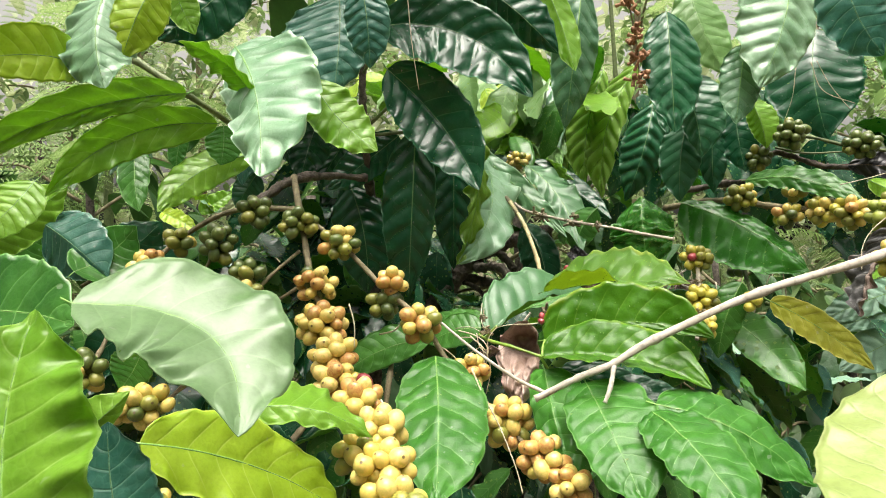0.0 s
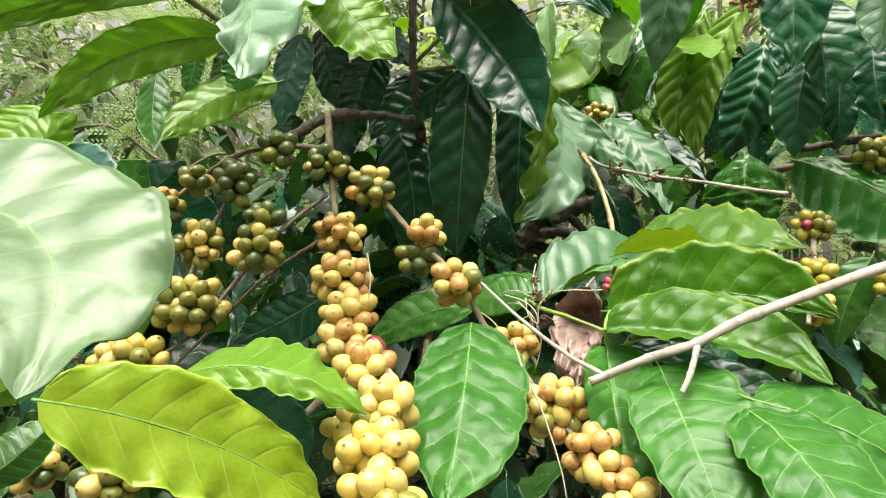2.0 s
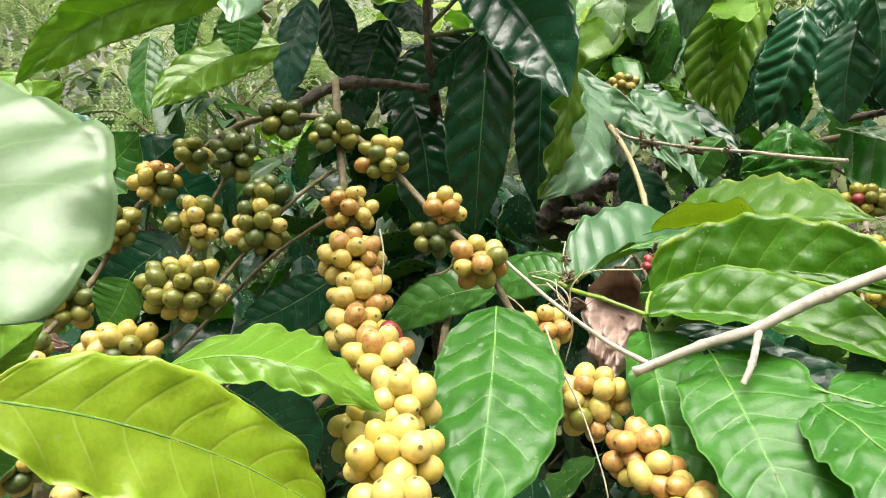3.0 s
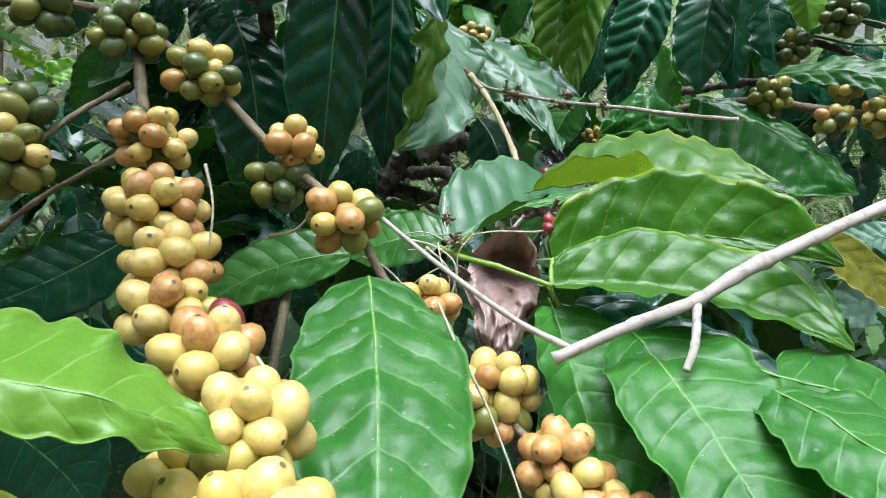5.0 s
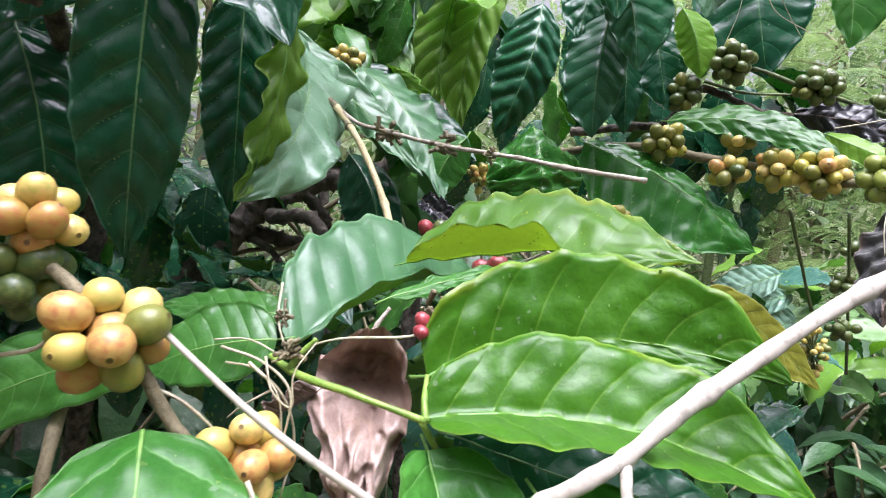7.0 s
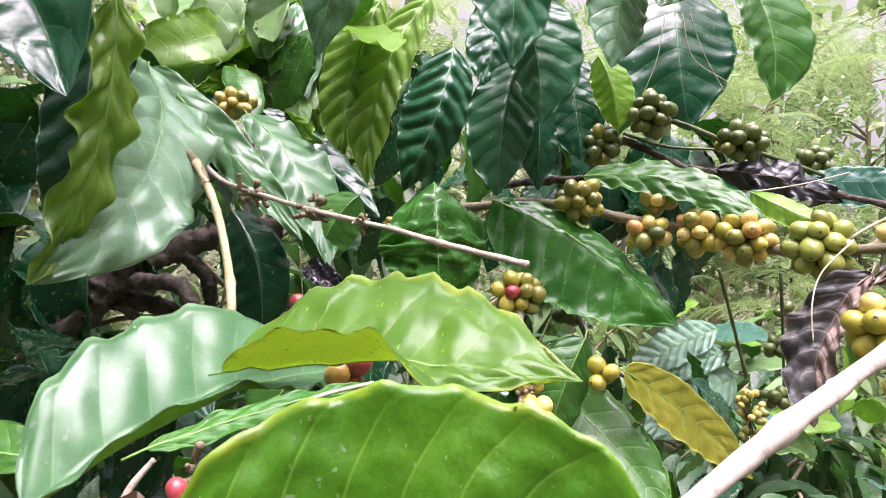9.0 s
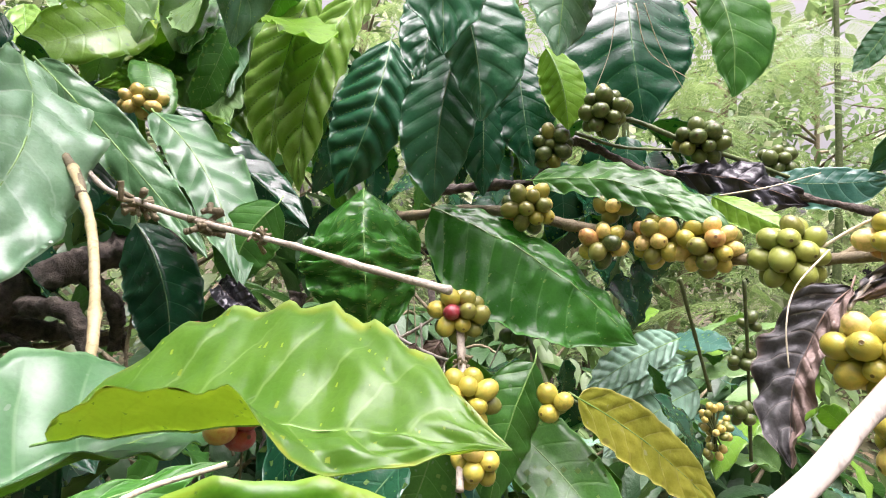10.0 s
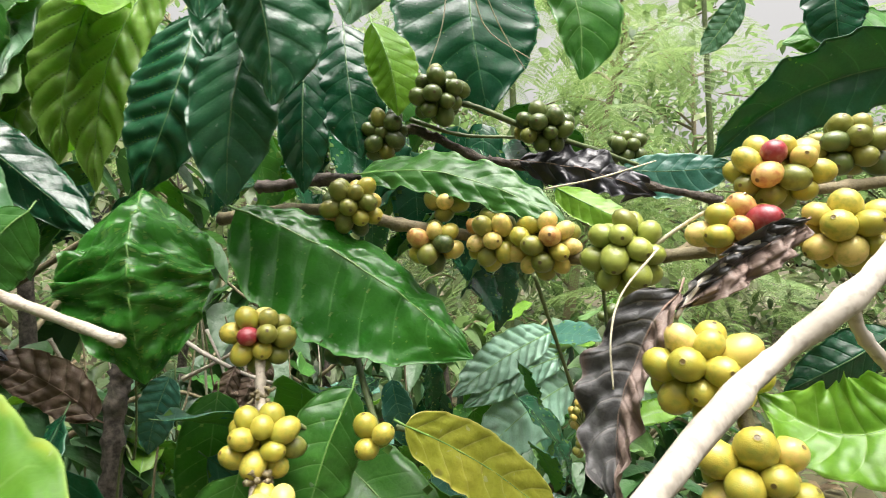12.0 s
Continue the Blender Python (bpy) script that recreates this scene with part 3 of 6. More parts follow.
def ground_sheet():
    n = 60
    verts, faces = [], []
    for i in range(n + 1):
        for j in range(n + 1):
            x, y = (i / n - 0.5) * 2, (j / n - 0.5) * 2
            x, y = 120 * x * abs(x) ** 1.5, 120 * y * abs(y) ** 1.5
            verts.append((x, y, 0.1 * noise.noise(Vector((x * 0.5, y * 0.5, 0)))))
    for i in range(n):
        for j in range(n):
            k = i * (n + 1) + j
            faces.append((k, k + n + 1, k + n + 2, k + 1))
    return tagged(part("ground", mesh_of("ground", verts, faces, [GROUND])), "brown forest floor under the coffee bushes", "ground", kind="structure")


ground_sheet()
rng = np.random.default_rng(5)
n = 4200
spot = np.stack([rng.uniform(-6, 7, n), rng.uniform(-6, 9, n), rng.uniform(0.03, 0.14, n)], 1)
tagged(leaf_mass("leaf_litter", spot, rng.uniform(0, 6.28, n), rng.normal(0, 0.25, n), rng.uniform(0.08, 0.2, n), "litter"), "dry brown leaf litter on the forest floor", "leaf litter", kind="stuff")
n = 8000
spot = np.stack([rng.uniform(-6, 7, n), rng.uniform(-6, 10, n), rng.uniform(0.05, 0.45, n)], 1)
spot = spot[(spot[:, 1] > 1.5) | (spot[:, 1] < -0.8)]
n = len(spot)
tagged(leaf_mass("weeds", spot, rng.uniform(0, 6.28, n), rng.normal(0.2, 0.5, n), rng.uniform(0.05, 0.14, n), "under"), "low green weeds covering the forest floor", "weeds", kind="stuff")


n = 9000
spot = np.stack([rng.uniform(-8, 10, n), rng.uniform(2.6, 10, n), rng.uniform(0.05, 1.25, n)], 1)
spot[:, 2] *= 0.35 + 0.13 * (spot[:, 1] - 2.6)
tagged(leaf_mass("undergrowth", spot, rng.uniform(0, 6.28, n), rng.normal(-0.2, 0.5, n), rng.uniform(0.1, 0.24, n), "under", rich=True), "tangled green undergrowth between the trees", "undergrowth", kind="stuff")


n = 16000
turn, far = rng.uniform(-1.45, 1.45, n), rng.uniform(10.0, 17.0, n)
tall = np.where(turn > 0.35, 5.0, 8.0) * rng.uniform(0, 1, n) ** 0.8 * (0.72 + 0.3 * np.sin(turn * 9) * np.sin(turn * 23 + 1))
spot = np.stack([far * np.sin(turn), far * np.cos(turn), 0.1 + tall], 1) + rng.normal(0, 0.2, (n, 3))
tagged(leaf_mass("far_woods", spot, rng.uniform(0, 6.28, n), rng.normal(-0.3, 0.5, n), rng.uniform(0.2, 0.5, n), "haze"), "green foliage of the woods behind, paled by haze in its colour", "woods", kind="stuff")


def back_shrub(x, y, high, wide, count, seed, mat="shrub", size=0.17):
    rng = np.random.default_rng(seed)
    top = thing("coffee_shrub", "leafy coffee shrub standing behind the nearer branches", "shrub", "coffee shrubs behind")
    verts, faces = tube([(x, y, 0), (x + 0.05, y, high * 0.5), (x, y + 0.04, high)], 0.03, 0.012, 8, True, 0.1, seed)
    part("trunk", mesh_of("trunk", verts, faces, [BARK["darkbark"]]), top)
    c, h, d = [], [], []
    limbs = 16
    for k in range(limbs):
        a, z = k * 2.4 + seed, high * (0.2 + 0.75 * k / limbs)
        reach = wide * (1.15 - 0.6 * k / limbs) * rng.uniform(0.75, 1.1)
        end = np.array((x + reach * math.cos(a), y + reach * math.sin(a), z + 0.1 - 0.25 * reach))
        tv, tf = tube([(x, y, z), (x + 0.5 * reach * math.cos(a), y + 0.5 * reach * math.sin(a), z + 0.14), end], 0.008, 0.003, 5)
        part("limb", mesh_of("limb", tv, tf, [BARK["bark"]]), top)
        for q in range(count // limbs):
            s = rng.uniform(0.2, 1.05)
            c.append((x + s * reach * math.cos(a) + rng.normal(0, 0.03), y + s * reach * math.sin(a) + rng.normal(0, 0.03), z + 0.5 * s * (1 - s) + s * (0.1 - 0.25 * reach) + rng.normal(0, 0.03)))
            h.append(a + rng.choice((-1, 1)) * rng.uniform(0.5, 1.5))
            d.append(rng.normal(-0.55, 0.35))
    foliage = leaf_mass("foliage", c, h, d, rng.uniform(0.7, 1.15, len(c)) * size, mat, top, rich=True)
    foliage["kind"] = "stuff"
    return top


SHRUBS = ((-1.35, 2.3, 1.7, 0.75, 300, "shrub"), (0.25, 2.05, 1.65, 0.7, 330, "shrub"), (-0.35, 1.75, 1.45, 0.55, 260, "shrub"), (1.15, 2.6, 1.25, 0.7, 300, "shrub"),
          (2.0, 2.2, 1.1, 0.6, 240, "shrub"), (-2.3, 3.4, 2.0, 0.9, 300, "under"), (0.9, 4.0, 1.8, 0.9, 300, "under"), (2.6, 3.6, 1.5, 0.9, 300, "under"), (-0.8, 4.3, 1.9, 0.9, 300, "under"))
for k, (x, y, high, wide, count, mat) in enumerate(SHRUBS):
    back_shrub(x, y, high, wide, count, 20 + k, mat)


srng = np.random.default_rng(31)
for k in range(11):
    back_shrub(-1.4 + 0.42 * k + srng.normal(0, 0.12), srng.uniform(1.75, 2.9), srng.uniform(0.75, 1.15), srng.uniform(0.4, 0.6), 380, 60 + k, ("shrub", "shrub", "under")[k % 3] if k < 5 else ("under", "pale", "shrub")[k % 3], 0.15)


def wood_tree(x, y, high, wide, count, seed, mat="pale", size=0.22, low=0.25):
    """A tall tree of the wood: a tapered trunk, forked limbs and a crown of loose leaf clumps."""
    rng = np.random.default_rng(seed)
    top = thing("forest_tree", "tall slender tree with thin light green foliage, the dark rear ones added unseen", "tree", "trees of the wood")
    lean = rng.normal(0, 0.25, 2)
    verts, faces = tube([(x, y, -0.1), (x + lean[0] * 0.4, y + lean[1] * 0.4, high * 0.5), (x + lean[0], y + lean[1], high)], 0.065, 0.025, 10, False, 0.05, seed)
    part("trunk", mesh_of("trunk", verts, faces, [BARK["bark"]]), top)
    c, h, d = [], [], []
    for k in range(22):
        z, a = high * rng.uniform(low, 1.0), rng.uniform(0, 6.28)
        reach = wide * rng.uniform(0.5, 1.0)
        mid = np.array((x + lean[0] * z / high, y + lean[1] * z / high, z))
        end = mid + np.array((reach * math.cos(a), reach * math.sin(a), rng.uniform(0.1, 0.7)))
        tv, tf = tube([mid, 0.5 * (mid + end) + np.array((0, 0, 0.1)), end], 0.025, 0.006, 5)
        part("limb", mesh_of("limb", tv, tf, [BARK["bark"]]), top)
        for q in range(count // 22):
            s = rng.uniform(0.35, 1.1)
            c.append(mid + (end - mid) * s + rng.normal(0, 0.22, 3))
            h.append(rng.uniform(0, 6.28))
            d.append(rng.normal(-0.3, 0.5))
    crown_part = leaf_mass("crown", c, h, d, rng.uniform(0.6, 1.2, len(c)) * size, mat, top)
    crown_part["kind"] = "stuff"


rng = np.random.default_rng(9)
# loose leaves out of view above the branches, added to cast shade on them
shade_crown = thing("coffee_shrub", "unseen upper crown leaves added to shade the coffee branches", "shrub", "coffee shrubs behind")
n = 190
spot = np.stack([rng.uniform(-0.45, 0.02, n), rng.uniform(0.72, 1.1, n), rng.uniform(1.78, 2.1, n)], 1)
upper_leaves = leaf_mass("foliage", spot, rng.uniform(0, 6.28, n), rng.normal(-0.35, 0.3, n), rng.uniform(0.12, 0.19, n), "shrub", shade_crown)
upper_leaves["kind"] = "stuff"

trng = np.random.default_rng(77)
for k in range(26):
    a = -1.35 + 2.7 * k / 25 + trng.normal(0, 0.04)
    far = trng.uniform(6.5, 15.0)
    wood_tree(0.3 + far * math.sin(a), far * math.cos(a), trng.uniform(5, 9) * (0.62 if a > 0.3 else 1.0), trng.uniform(1.0, 1.8), 900, 300 + k)


# unseen trees behind the camera, added to block sky light and darken reflections
for k in range(13):
    a = 1.7 + 2.9 * k / 12 + trng.normal(0, 0.05)
    far = trng.uniform(6.0, 9.0)
    wood_tree(0.3 + far * math.sin(a), far * math.cos(a), trng.uniform(5.5, 7.5), trng.uniform(1.6, 2.4), 1600, 400 + k, "shrub", 0.34, 0.12)


def frond_mesh():
    """A feathery, twice-divided leaf: a rib, side ribs and rows of tiny leaflets."""
    verts, faces = [], []

    def blade(p, way, side, l, w):
        k = len(verts)
        verts.extend([p, p + way * l * 0.5 + side * w, p + way * l, p + way * l * 0.5 - side * w])
        faces.append((k, k + 1, k + 2, k + 3))

    for i in range(13):
        s = (i + 1) / 14
        root = np.array((0.42 * s, 0, 0.08 * s - 0.22 * s * s))
        for f in (-1, 1):
            way = np.array((0.45, f, -0.12))
            way /= np.linalg.norm(way)
            long = 0.13 * (math.sin(math.pi * (0.18 + 0.78 * s))) ** 0.8
            blade(root, way, np.array((0, 0, 1.0)), long, 0.0008)
            for k in range(11):
                q = root + way * long * (k + 1) / 12 + np.array((0, 0, -0.02 * (k / 11) ** 2))
                for g in (-1, 1):
                    w2 = np.array((0.9 * g + 0.3, f * 0.5, -0.1))
                    w2 /= np.linalg.norm(w2)
                    blade(q, w2, np.cross(w2, (0, 0, 1)), 0.017, 0.0032)
    return mesh_of("frond", verts, faces, [FAR["fern"]], smooth=False)


FROND = frond_mesh()


def feather_tree(x, y, high, seed, count, spread, low=0.8):
    rng = np.random.default_rng(seed)
    top = thing("shade_tree", "slender shade tree with feathery bright green leaves", "tree", "feathery shade trees")
    verts, faces = tube([(x, y, -0.1), (x + 0.05, y, high * 0.5), (x - 0.05, y + 0.05, high)], 0.03, 0.012, 8, False, 0.06, seed)
    part("trunk", mesh_of("trunk", verts, faces, [BARK["greenbark"]]), top)
    for k in range(count):
        a, z = rng.uniform(0, 6.28), rng.uniform(low, high)
        reach = spread * rng.uniform(0.05, 1.0)
        ob = part("frond", FROND, top)
        ob.matrix_local = pose(x + reach * math.cos(a), y + reach * math.sin(a), z, rng.normal(0, 20), rng.normal(5, 22), math.degrees(a) + rng.normal(0, 50)) @ Matrix.Scale(rng.uniform(0.8, 1.5), 4)


feather_tree(2.3, 3.0, 3.2, 11, 90, 1.0)
feather_tree(3.4, 2.6, 3.0, 12, 80, 1.0)
feather_tree(-1.7, 3.0, 3.2, 13, 90, 1.0)
feather_tree(-2.9, 2.6, 3.0, 14, 70, 0.9)
feather_tree(1.2, 4.6, 3.4, 15, 80, 1.2)


# ---------------------------------------------------------------- coffee branches
crown = thing("coffee_branch", "upright coffee stem with large dark hanging leaves", "coffee branch", "branches of the coffee bushes")
stick("limb", crown, "darkbark", 0.0059, 0.0046, (-0.1562, 0.7305, 1.3792), (-0.1259, 0.7587, 1.4068), (-0.0962, 0.7789, 1.4167), (-0.0410, 0.8303, 1.4191))
stick("leader", crown, "darkbark", 0.0052, 0.0039, (-0.0420, 0.8600, 1.4290), (-0.0426, 0.8343, 1.4791), (-0.0447, 0.8235, 1.5625), (-0.0513, 0.8266, 1.6813))
stick("twig", crown, "greenbark", 0.0026, 0.0020, (-0.0432, 0.8234, 1.5550), (-0.0056, 0.8065, 1.6118))
stick("twig", crown, "greenbark", 0.0026, 0.0020, (-0.0427, 0.8344, 1.4829), (0.0000, 0.8239, 1.5255), (-0.0038, 0.7920, 1.5540))
stick("twig", crown, "greenbark", 0.0026, 0.0020, (-0.0389, 0.8343, 1.4754), (0.0268, 0.8169, 1.4785))
stick("twig", crown, "bark", 0.0034, 0.0031, (0.0590, 1.0989, 1.4888), (0.1221, 1.0085, 1.4358), (0.1610, 0.9496, 1.3931), (0.1700, 0.9250, 1.3740))
stick("stalk", crown, "straw", 0.0031, 0.0026, (0.1610, 0.9496, 1.3931), (0.1784, 0.9005, 1.3563), (0.1891, 0.8392, 1.3110), (0.1907, 0.8024, 1.2800))
stick("twig", crown, "drybark", 0.0020, 0.0018, (0.1451, 0.9978, 1.4241), (0.1752, 0.9583, 1.3857), (0.2009, 0.9152, 1.3736), (0.2403, 0.8679, 1.3622), (0.2794, 0.8003, 1.3532), (0.2992, 0.7664, 1.3471), (0.3262, 0.7110, 1.3400))
stick("limb", crown, "darkbark", 0.0169, 0.0117, (0.0298, 1.1328, 1.1950), (0.0763, 1.1341, 1.2624), (0.1149, 1.1318, 1.3016), (0.1807, 1.1392, 1.3334), (0.2499, 1.1454, 1.3505))
stick("limb", crown, "darkbark", 0.0111, 0.0078, (0.0833, 1.1452, 1.2612), (0.1293, 1.1613, 1.2551), (0.1921, 1.1703, 1.2440))
stick("limb", crown, "darkbark", 0.0078, 0.0052, (0.1524, 1.1301, 1.3149), (0.1795, 1.1401, 1.2822), (0.1822, 1.1534, 1.2405))
stick("limb", crown, "darkbark", 0.0078, 0.0065, (0.1155, 1.1034, 1.2830), (0.1545, 1.0448, 1.2859), (0.1734, 1.0231, 1.2519), (0.1832, 1.0052, 1.2009))
stick("twig", crown, "bark", 0.0033, 0.0020, (0.0276, 1.1689, 1.2133), (0.0925, 1.1556, 1.2383), (0.1405, 1.1566, 1.2448), (0.2071, 1.1639, 1.2632))
stick("twig", crown, "bark", 0.0026, 0.0013, (0.0588, 1.1208, 1.1823), (0.1063, 1.1359, 1.2203), (0.1704, 1.1440, 1.2644))
stick("twig", crown, "darkbark", 0.0046, 0.0026, (0.0735, 1.1494, 1.2603), (0.1164, 1.1174, 1.2449), (0.1460, 1.0842, 1.2052))
stick("twig", crown, "bark", 0.0020, 0.0013, (0.2033, 1.1300, 1.3127), (0.1929, 1.1348, 1.2437), (0.2023, 1.0959, 1.1965))
leaf(crown, "blue", (-0.0554, 0.7272, 1.6214), (-0.0545, 0.6914, 1.4997), -5, (0.0355, 0.0679), 0.071, -0.034, (-12, -12), quilt=1.2)
leaf(crown, "dark", (-0.0183, 0.7930, 1.6074), (0.1725, 0.7636, 1.5105), 78, (0.0420, 0.0620), -0.012, -0.171, (12, 20), quilt=1.2)
leaf(crown, "light", (0.2049, 0.9331, 1.7226), (0.2480, 0.8979, 1.5770), -2, (0.0297, 0.0232), -0.019, -0.025, (-27, -27))
leaf(crown, "dark", (0.0961, 0.8640, 1.6954), (0.2188, 0.8648, 1.5915), 93, (0.0438, 0.0295), 0.082, -0.018, (-23, -23), quilt=1.5)
leaf(crown, "dark", (-0.0065, 0.7853, 1.5508), (0.1088, 0.7586, 1.3981), 78, (0.0469, 0.0493), -0.097, -0.070, (24, 24), quilt=1)
leaf(crown, "dark", (0.0278, 0.8039, 1.4763), (0.0183, 0.8107, 1.2610), -10, (0.0370, 0.0430), 0.090, 0.009, (-29, -29), quilt=1.5)
leaf(crown, "dark", (0.0006, 0.8551, 1.4786), (-0.0956, 0.8502, 1.4048), -88, (0.0258, 0.0281), 0.000, -0.012, (-0, -0), quilt=1.5)
leaf(crown, "dark", (0.0740, 1.0196, 1.5095), (0.0750, 1.0140, 1.2855), -4, (0.0363, 0.0406), 0.064, 0.003, (-31, -31), quilt=1.5)
leaf(crown, "dark", (-0.0717, 0.8901, 1.4116), (-0.0467, 0.8867, 1.2581), -4, (0.0372, 0.0479), 0.086, -0.062, (-18, -18), quilt=1.5)
leaf(crown, "olive", (0.1084, 0.8674, 1.4848), (0.0812, 0.8398, 1.3027), -48, (0.0226, 0.0162), 0.038, -0.068, (-8, -8), wave=0.03, quilt=1.2, back="light")
# pale on both faces to imitate sky reflected on this leaf
leaf(crown, "white", (0.1154, 1.0175, 1.4758), (0.0832, 0.8411, 1.3033), -46, (0.0438, 0.0366), 0.087, -0.103, (9, 9), wave=0.03, quilt=0.8, back="white")
leaf(crown, "sheen", (0.1086, 1.1049, 1.4938), (0.2469, 0.9495, 1.3394), 54, (0.0212, 0.0178), -0.001, -0.012, (-5, -5), wave=0.02, quilt=0.5, pucker=0.4)
leaf(crown, "sheen", (0.2016, 1.1085, 1.4647), (0.2738, 0.9666, 1.3177), 23, (0.0388, 0.0228), 0.067, -0.052, (-12, -12), wave=0.02, quilt=0.5, pucker=0.4)
leaf(crown, "dark", (0.2179, 1.1579, 1.4790), (0.3427, 1.0713, 1.3692), 75, (0.0282, 0.0269), -0.014, -0.009, (-27, -27))
leaf(crown, "dark", (0.1945, 1.0840, 1.3621), (0.2288, 1.0423, 1.2318), 14, (0.0322, 0.0462), 0.103, -0.115, (-31, -31))
leaf(crown, "mid", (0.2988, 0.9839, 1.3846), (0.2674, 0.9834, 1.3137), 20, (0.0262, 0.0317), 0.076, 0.097, (-30, -30))
leaf(crown, "dark", (0.0528, 1.1562, 1.5270), (0.1102, 1.0977, 1.4253), 57, (0.0231, 0.0377), -0.017, -0.022, (-24, -24))
leaf(crown, "pale", (0.4214, 0.9392, 1.7069), (0.4638, 0.9043, 1.5723), -2, (0.0470, 0.0341), 0.064, 0.077, (-18, -18))
leaf(crown, "grey", (0.2883, 1.0666, 1.7576), (0.2610, 1.0594, 1.5216), 0, (0.0464, 0.0417), 0.083, 0.009, (-28, -28), quilt=1)
leaf(crown, "blue", (-0.0186, 0.6629, 1.6084), (-0.0093, 0.6608, 1.5193), -2, (0.0250, 0.0255), 0.073, -0.023, (-15, -15), quilt=1.5)
leaf(crown, "dark", (-0.2299, 1.0240, 1.5833), (-0.1857, 1.0041, 1.4548), 5, (0.034, 0.032), 0.06, 0.02, (-14, -14), wave=0.016, quilt=1.2)
leaf(crown, "dark", (-0.1406, 1.0199, 1.5462), (-0.1700, 0.9848, 1.4237), -8, (0.036, 0.034), 0.06, 0.02, (-14, -14), wave=0.016, quilt=1.2)
leaf(crown, "dark", (-0.0946, 1.0796, 1.5259), (-0.1500, 1.0296, 1.4169), -40, (0.034, 0.032), 0.06, 0.02, (-14, -14), wave=0.016, quilt=1.0)
leaf(crown, "blue", (-0.2002, 0.8835, 1.5342), (-0.2150, 0.8514, 1.4100), -6, (0.026, 0.025), 0.06, 0.02, (-14, -14), wave=0.016, quilt=0.8)
leaf(crown, "mid", (-0.3124, 0.9315, 1.5369), (-0.3345, 0.9109, 1.4531), -5, (0.026, 0.025), 0.06, 0.02, (-14, -14), wave=0.016, quilt=1.0)
leaf(crown, "dark", (-0.1429, 0.9710, 1.5871), (-0.0796, 0.9795, 1.5147), 50, (0.034, 0.032), 0.06, 0.02, (-14, -14), wave=0.016, quilt=1.2)
leaf(crown, "slate", (-0.2083, 0.8952, 1.4303), (-0.2352, 0.8859, 1.3786), -10, (0.022, 0.021), 0.06, 0.02, (-14, -14), wave=0.016, quilt=0.8)

main = thing("coffee_branch", "drooping coffee branch packed with ripe yellow cherries", "coffee branch", "branches of the coffee bushes")
stick("stem", main, "bark", 0.0039, 0.0023, (-0.1163, 0.7545, 1.4134), (-0.0963, 0.7086, 1.3658), (-0.0804, 0.6813, 1.3124), (-0.0565, 0.6362, 1.2653), (-0.0331, 0.5850, 1.2276), (0.0012, 0.5170, 1.2030), (0.0238, 0.4736, 1.1824), (0.0473, 0.4044, 1.1712))
stick("base", main, "darkbark", 0.0200, 0.0070, (-0.1100, 1.1800, -0.0500), (-0.0900, 1.1500, 0.7000), (-0.0600, 1.0800, 1.2500), (-0.0420, 0.8600, 1.4290))
stick("stick", main, "bark", 0.0033, 0.0033, (-0.0043, 0.7131, 1.1056), (0.0033, 0.7351, 1.1776), (0.0060, 0.7994, 1.2209))
stick("stick", main, "bark", 0.0042, 0.0036, (-0.1461, 0.6057, 1.0477), (-0.1141, 0.6366, 1.1005), (-0.0895, 0.6744, 1.1269), (-0.0736, 0.6997, 1.1495))
cluster(main, (-0.0943, 0.6949, 1.3551), (0.0220, 0.0160, 0.0178), 12, 13, (5, 4, 0, 0, 0))
cluster(main, (-0.0656, 0.6562, 1.2919), (0.0224, 0.0167, 0.0185), 12, 18, (1, 2, 4, 2, 0))
cluster(main, (-0.0530, 0.6227, 1.2536), (0.0266, 0.0173, 0.0192), 12, 26, (0, 1, 6, 3, 0))
cluster(main, (-0.0336, 0.5850, 1.2297), (0.0220, 0.0144, 0.0160), 12, 20, (0, 0, 5, 3, 0))
cluster(main, (-0.0239, 0.5558, 1.2130), (0.0206, 0.0128, 0.0142), 12, 15, (0, 0, 5, 4, 0))
cluster(main, (0.0022, 0.5174, 1.2048), (0.0164, 0.0148, 0.0164), 12, 17, (0, 0, 6, 3, 0))
cluster(main, (0.0253, 0.4813, 1.1923), (0.0167, 0.0150, 0.0167), 12, 18, (0, 0, 7, 1, 0))
cluster(main, (0.0100, 0.4705, 1.1790), (0.0189, 0.0113, 0.0126), 12, 12, (0, 3, 6, 0, 0))
cluster(main, (0.0342, 0.4390, 1.1800), (0.0240, 0.0140, 0.0155), 12, 20, (0, 1, 7, 0, 0))
cluster(main, (0.0431, 0.4099, 1.1666), (0.0230, 0.0138, 0.0153), 12, 19, (0, 1, 7, 0, 0))
cluster(main, (0.0058, 0.5357, 1.2174), (0.0015, 0.0013, 0.0015), 12, 1, (0, 0, 0, 0, 1))

arm = thing("coffee_branch", "arching coffee twig with bunches of yellow and orange cherries", "coffee branch", "branches of the coffee bushes")
stick("stem", arm, "bark", 0.0029, 0.0020, (-0.0954, 0.7089, 1.3685), (-0.0364, 0.6846, 1.3244), (0.0067, 0.6574, 1.2867), (0.0475, 0.6304, 1.2572), (0.0743, 0.6197, 1.2184), (0.0967, 0.6162, 1.1975), (0.1228, 0.5930, 1.1719), (0.1521, 0.5510, 1.1523), (0.1831, 0.5227, 1.1326))
cluster(arm, (-0.0457, 0.6834, 1.3343), (0.0212, 0.0164, 0.0182), 12, 15, (2, 4, 3, 1, 0))
